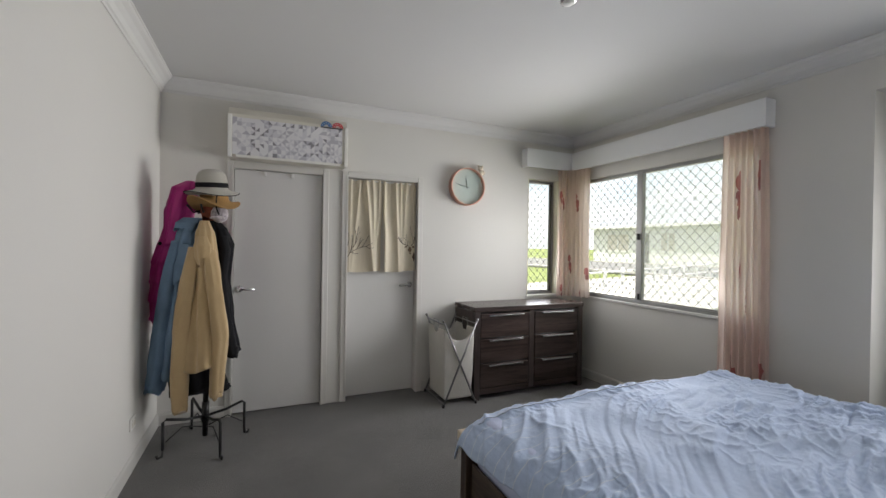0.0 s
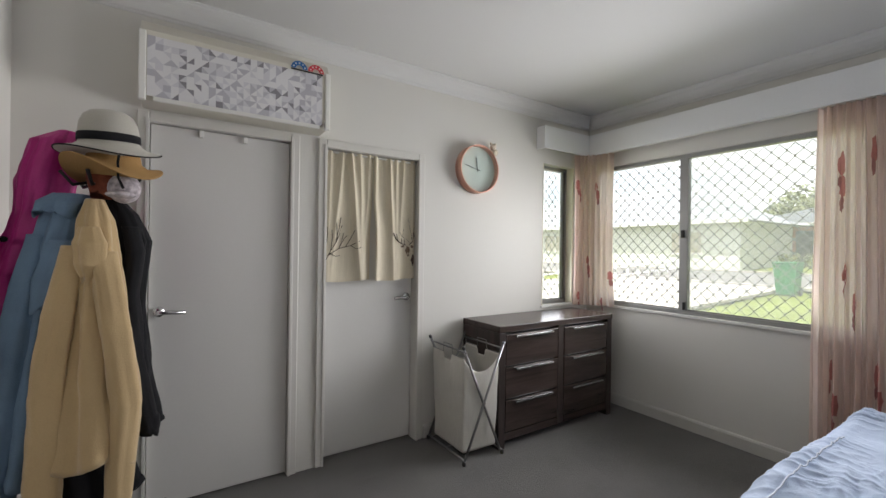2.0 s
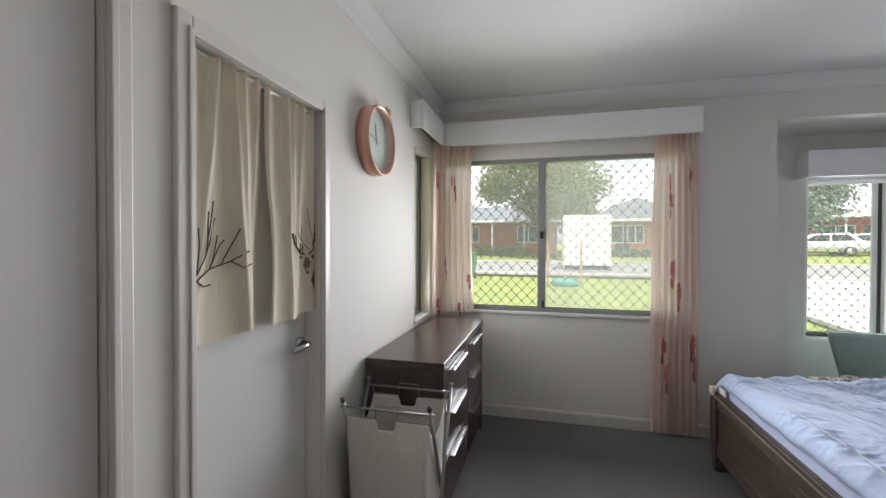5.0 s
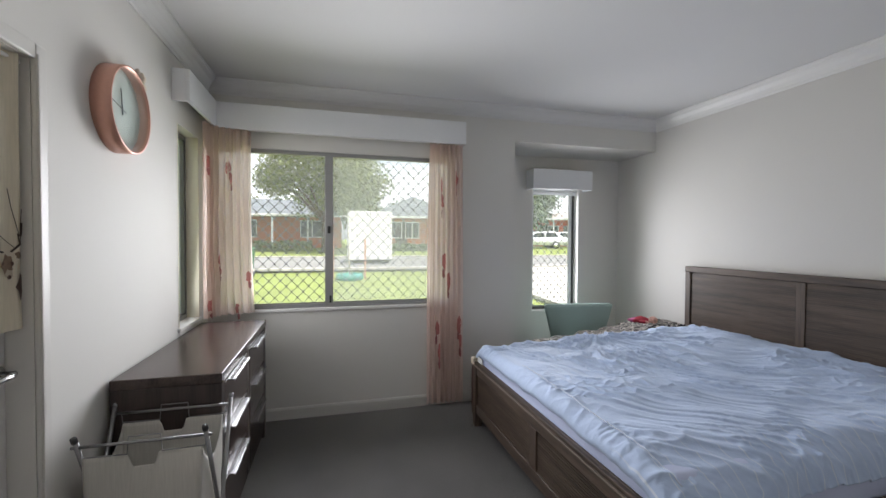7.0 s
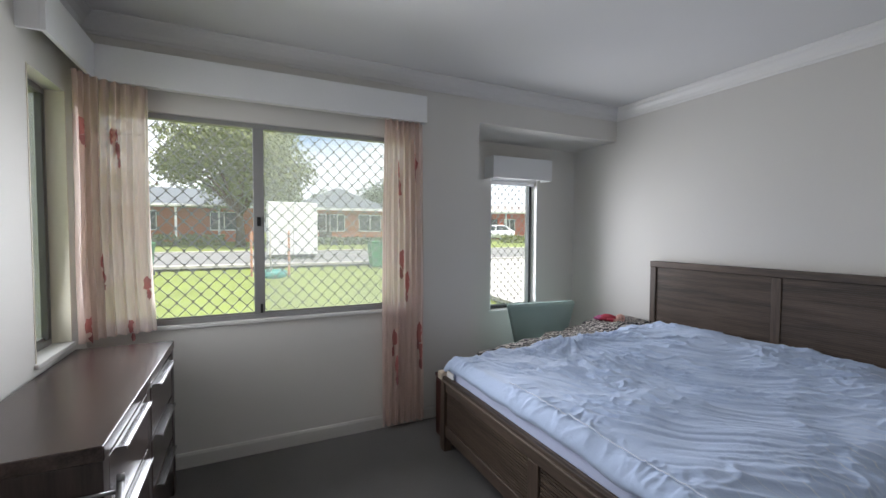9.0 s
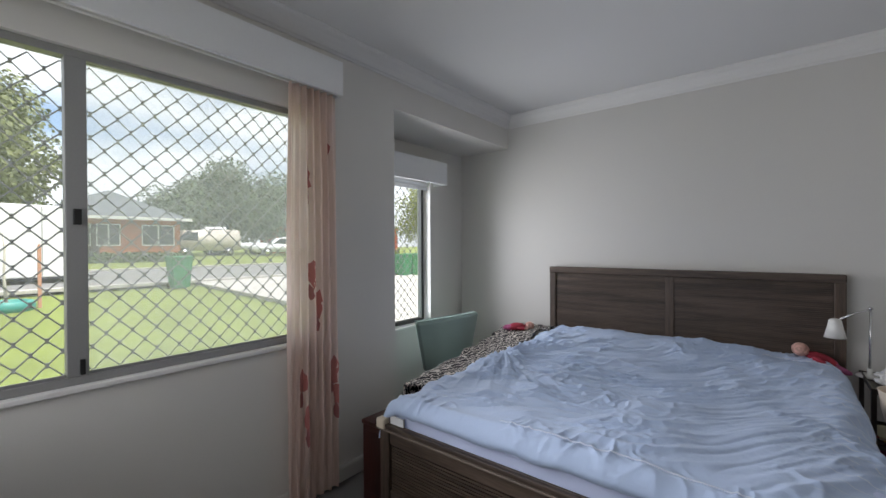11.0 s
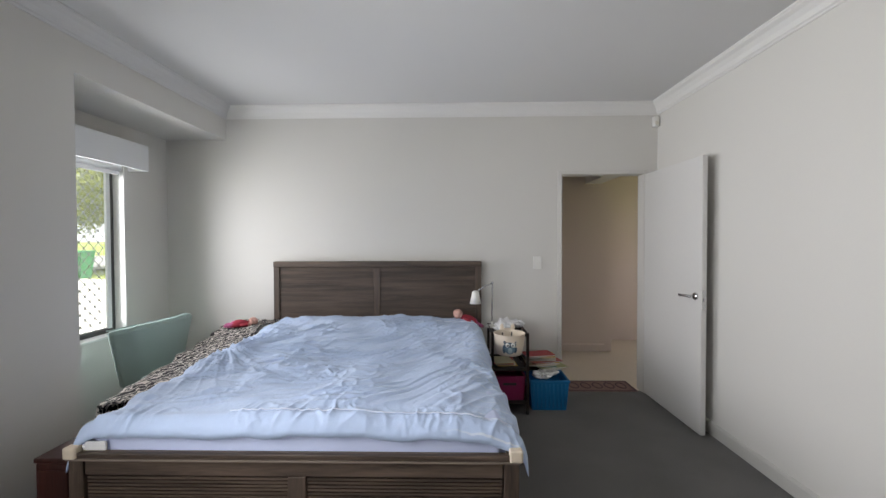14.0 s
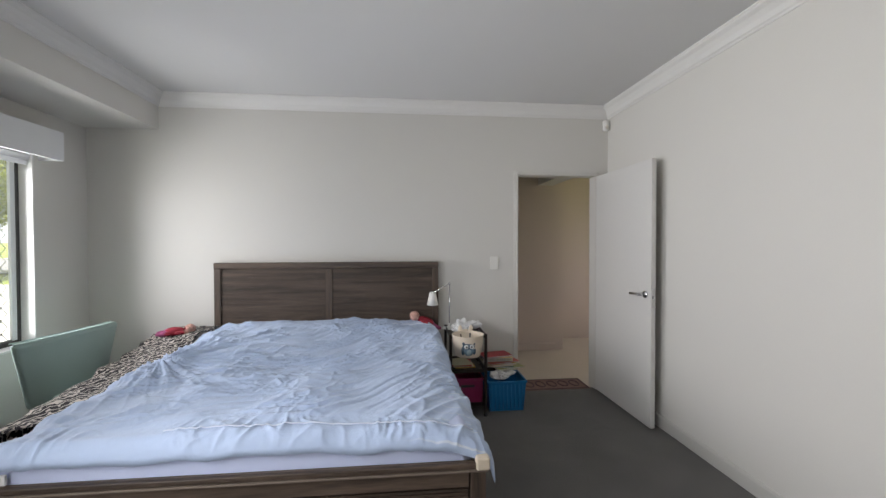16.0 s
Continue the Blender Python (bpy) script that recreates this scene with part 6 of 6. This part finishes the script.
hedge("low clipped garden hedge before a house", 29.5, -20.0, 8, 0.9, 0.7, LEAF3, 3)


def house(label, x, y, w, d, h, roof_h, wall, roof, yaw=0.0, windows=((-0.32, 1.6), (0.05, 1.0), (0.33, 2.0)), chimney=None, porch=False, glass_mat=None):
    """A one-storey house whose front faces -x; w along y, d along x."""
    e = thing("house", label, "house", "houses across the road")
    e.matrix_world = pose(x, y, rise(x, y) - 0.05, 0, 0, yaw)
    part("wall", box(0, d, -w / 2, w / 2, 0, h), wall, e)
    bm = bmesh.new()
    o = 0.55
    base = [bm.verts.new(p) for p in ((-o, -w / 2 - o, h), (d + o, -w / 2 - o, h), (d + o, w / 2 + o, h), (-o, w / 2 + o, h))]
    up = [bm.verts.new((d / 2, -w / 2 + d / 2, h + roof_h)), bm.verts.new((d / 2, w / 2 - d / 2, h + roof_h))]
    for f in ((base[0], base[1], up[0]), (base[1], base[2], up[1], up[0]), (base[2], base[3], up[1]), (base[3], base[0], up[0], up[1]), base[::-1]):
        bm.faces.new(f)
    rf = part("roof", bm, roof, e)
    part("gutter", boxes((-o - 0.1, -o, -w / 2 - o, w / 2 + o, h - 0.12, h + 0.06)), RENDERW, e, "white gutter")
    if chimney:
        part("chimney", box(d * 0.4, d * 0.4 + 0.6, chimney - 0.35, chimney + 0.35, h + roof_h * 0.4, h + roof_h + 0.5), wall, rf)
    for f, ww in windows:
        wd = part("window", box(-0.04, -0.004, f * w - ww / 2, f * w + ww / 2, 0.9, 2.05), glass_mat or WINDARK, e)
        part("window_frame", boxes((-0.08, -0.045, f * w - ww / 2 - 0.06, f * w + ww / 2 + 0.06, 2.05, 2.12), (-0.08, -0.045, f * w - ww / 2 - 0.06, f * w + ww / 2 + 0.06, 0.82, 0.9), (-0.08, -0.045, f * w - 0.04, f * w + 0.04, 0.9, 2.05),
                                   (-0.08, -0.045, f * w - ww / 2 - 0.06, f * w - ww / 2, 0.9, 2.05), (-0.08, -0.045, f * w + ww / 2, f * w + ww / 2 + 0.06, 0.9, 2.05)), RENDERW, wd, "white window frame")
    part("front_door", box(-0.04, -0.004, w * 0.18 - 0.45, w * 0.18 + 0.45, 0.1, 2.1), BROWN_Z, e, "dark front door")
    if porch:
        for k in range(4):
            part("porch_post", box(-1.62, -1.5, -w * 0.3 + k * w * 0.2 - 0.06, -w * 0.3 + k * w * 0.2 + 0.06, 0, h - 0.15), RENDERW, e, "white porch post")
        part("porch_roof", box(-1.75, -0.1, -w * 0.36, w * 0.36, h - 0.15, h - 0.02), RENDERW, e, "white porch roof edge")
    return e


house("brick house with white porch posts across the road", 33.0, 8.5, 12, 8, 2.5, 1.5, BRICK, ROOFD, 0, porch=True)
house("orange brick house with dark hipped roof", 32.0, -3.2, 6.6, 6.4, 2.5, 1.9, BRICK, ROOFD, -6)
house("red brick house with a low pale tiled roof", 35.7, -21.7, 13, 8, 2.8, 0.9, BRICKR, ROOFP, -24, porch=True)
# beige panes: glare haze over this view is put into their colour
house("white rendered house with grey hipped roof", 24.2, 18.0, 14.5, 7, 2.6, 2.1, RENDERW, ROOFL, 0, glass_mat=BEIGE)


def wheel(parent, x, y, r, w):
    t = part("wheel", tube([(x, y - w / 2, r), (x, y + w / 2, r)], r, 18), TYRE, parent, "", True)
    part("rim", tube([(x, y - w / 2 - 0.005, r), (x, y + w / 2 + 0.005, r)], r * 0.6, 14), CHROME, t, "steel wheel rim", True)


def vehicle(name, label, category, x, y, yaw, outline, width, glass_rows, wheels, paint=CARW, r=0.31):
    """Side outline (along, up) swept across its width, with windows and wheels."""
    e = thing(name, label, category, "vehicles across the road")
    e.matrix_world = pose(x, y, rise(x, y) - 0.02 if not 16 < x < 22 else -0.14 + 0.034 * (x - 5) + 0.035, 0, 0, yaw)
    bm = extrude_profile([(o, u) for o, u in outline], (0, -width / 2, 0), (0, width / 2, 0), (1, 0, 0))
    bmesh.ops.bevel(bm, geom=[g for g in bm.edges if g.calc_face_angle(0) > 0.9], offset=0.05, segments=2, affect="EDGES")
    part("body", bm, paint, e, "", True)
    for row in glass_rows:
        bm = bmesh.new()
        for s in (-1, 1):
            vs = [bm.verts.new((o, s * (width / 2 + 0.004), u)) for o, u in row]
            bm.faces.new(vs if s < 0 else vs[::-1])
        part("side_window", bm, WINDARK, e, "dark side windows")
    for o in wheels:
        for s in (-1, 1):
            wheel(e, o, s * (width / 2 - 0.06), r, 0.2)
    return e


CAR = [(-2.1, 0.28), (2.1, 0.28), (2.15, 0.62), (1.95, 0.82), (1.05, 0.92), (0.45, 1.40), (-1.25, 1.45), (-1.85, 1.0), (-2.12, 0.92)]
CARG = [[(0.92, 0.93), (0.40, 1.32), (-0.35, 1.36), (-0.35, 0.93)], [(-0.42, 0.93), (-0.42, 1.36), (-1.2, 1.36), (-1.6, 0.98)]]
vehicle("parked_car", "white hatchback parked before the red house", "car", 32.0, -13.8, 75, CAR, 1.75, CARG, (-1.3, 1.3))
vehicle("parked_car", "white car parked under the dome tree", "car", 32.6, -16.6, 70, CAR, 1.75, CARG, (-1.3, 1.3))
vehicle("small_truck", "white cab truck parked across the road", "truck", 34.5, -11.2, 80, [(-2.6, 0.45), (2.4, 0.45), (2.45, 1.2), (2.1, 2.1), (0.8, 2.15), (0.75, 0.95), (-2.6, 0.95)], 1.9, [[(2.2, 1.25), (1.95, 1.95), (1.05, 1.98), (1.05, 1.25)]], (-1.7, 1.6), r=0.38)
vehicle("parked_van", "beige van parked across the road", "van", 33.5, -8.6, 85, [(-2.2, 0.4), (2.1, 0.4), (2.2, 1.0), (1.5, 1.8), (-2.1, 1.9), (-2.25, 1.2)], 1.8, [[(1.9, 1.1), (1.4, 1.65), (0.6, 1.68), (0.6, 1.1)]], (-1.4, 1.4), BEIGE)
trailer = thing("box_trailer", "tall white box trailer parked at the kerb", "trailer")
trailer.matrix_world = pose(18.7, 1.62, -0.14 + 0.034 * 13.7 + 0.035, 0, 0, 0)
part("box", box(-0.7, 0.7, -0.93, 0.93, 0.24, 2.32, 0.03), RENDERW, trailer)
part("chassis", box(-0.65, 0.65, -0.88, 0.88, 0.16, 0.237), DARK, trailer, "dark steel chassis")
part("door_seam", box(-0.706, -0.701, -0.012, 0.012, 0.29, 2.27), ALU, trailer, "grey door seam")
for s in (-1, 1):
    wheel(trailer, 0, s * 0.8, 0.25, 0.16)


def bin_(x, y):
    e = thing("wheelie_bin", "green plastic wheelie bin on the verge", "bin", "wheelie bins", (x, y, rise(x, y) - 0.01))
    bm = bmesh.new()
    a = [bm.verts.new(p) for p in ((-0.22, -0.2, 0.06), (0.22, -0.2, 0.06), (0.22, 0.2, 0.06), (-0.22, 0.2, 0.06))]
    b = [bm.verts.new(p) for p in ((-0.30, -0.27, 0.92), (0.30, -0.27, 0.92), (0.30, 0.27, 0.92), (-0.30, 0.27, 0.92))]
    for k in range(4):
        bm.faces.new((a[k], a[(k + 1) % 4], b[(k + 1) % 4], b[k]))
    bm.faces.new(a[::-1])
    bm.faces.new(b)
    part("body", bm, BIN, e)
    part("lid", box(-0.33, 0.31, -0.29, 0.29, 0.922, 0.985, 0.02), BIN, e, "hinged green lid")
    for s in (-1, 1):
        part("wheel", tube([(0.2, s * 0.2, 0.1), (0.2, s * 0.25, 0.1)], 0.1, 14), TYRE, e, "black wheel", True)
    return e


bin_(15.4, -1.0)
bin_(15.0, 6.0)
bin_(13.6, -8.6)
bin_(13.9, -9.5)
planter = thing("tree_ring", "round turquoise plastic ring edging a young tree", "tree ring", "", (13.9, 2.65, rise(13.9, 2.65) - 0.02))
part("ring", lathe([(0.30, 0.0), (0.42, 0.0), (0.44, 0.10), (0.42, 0.20), (0.38, 0.22), (0.35, 0.19), (0.30, 0.05)], (0, 0, 0), 24), material("teal_plastic", (0.03, 0.22, 0.19), 0.5), planter, "", True)
part("soil", lathe([(0.30, 0.02), (0.335, 0.12), (0.1, 0.14)], (0, 0, 0), 20), BARK, planter, "dark mulch")
part("stem", tube([(0, 0, 0.1), (0.02, 0.03, 0.7), (0.0, 0.02, 1.3), (0.03, 0.05, 1.7)], 0.02, 7, radii=[0.03, 0.024, 0.018, 0.008]), material("pale_bark", (0.50, 0.46, 0.40), 0.9, vary=0.2), planter, "pale thin sapling stem", True)
STAKE = material("weathered_stake", (0.44, 0.22, 0.14), 0.8, vary=0.2)
for sx, sy in ((14.15, 3.18), (13.9, 2.16)):
    st = thing("tree_stake", "reddish wooden stake in the lawn beside the sapling", "stake", "tree stakes", (sx, sy, rise(sx, sy) - 0.05))
    part("post", box(-0.03, 0.03, -0.03, 0.03, 0.0, 1.35, 0.006), STAKE, st)
    part("point", lathe([(0.034, 1.35), (0.02, 1.40), (0.004, 1.43)], (0, 0, 0), 8), STAKE, st)
fence = thing("front_fence", "low grey fence beside the next garden", "fence")
for k in range(14):
    xx, yy = 9.0 + k * 0.9, 10.5 + k * 0.1
    part("post", box(xx - 0.04, xx + 0.04, yy - 0.04, yy + 0.04, -0.3, rise(xx, yy) + 0.75), RENDERW, fence)
for zz in (0.30, 0.62):
    part("rail", tube([(9.0, 10.5, rise(9, 10.5) + zz), (20.7, 11.8, rise(20.7, 11.8) + zz)], 0.035, 6), RENDERW, fence)
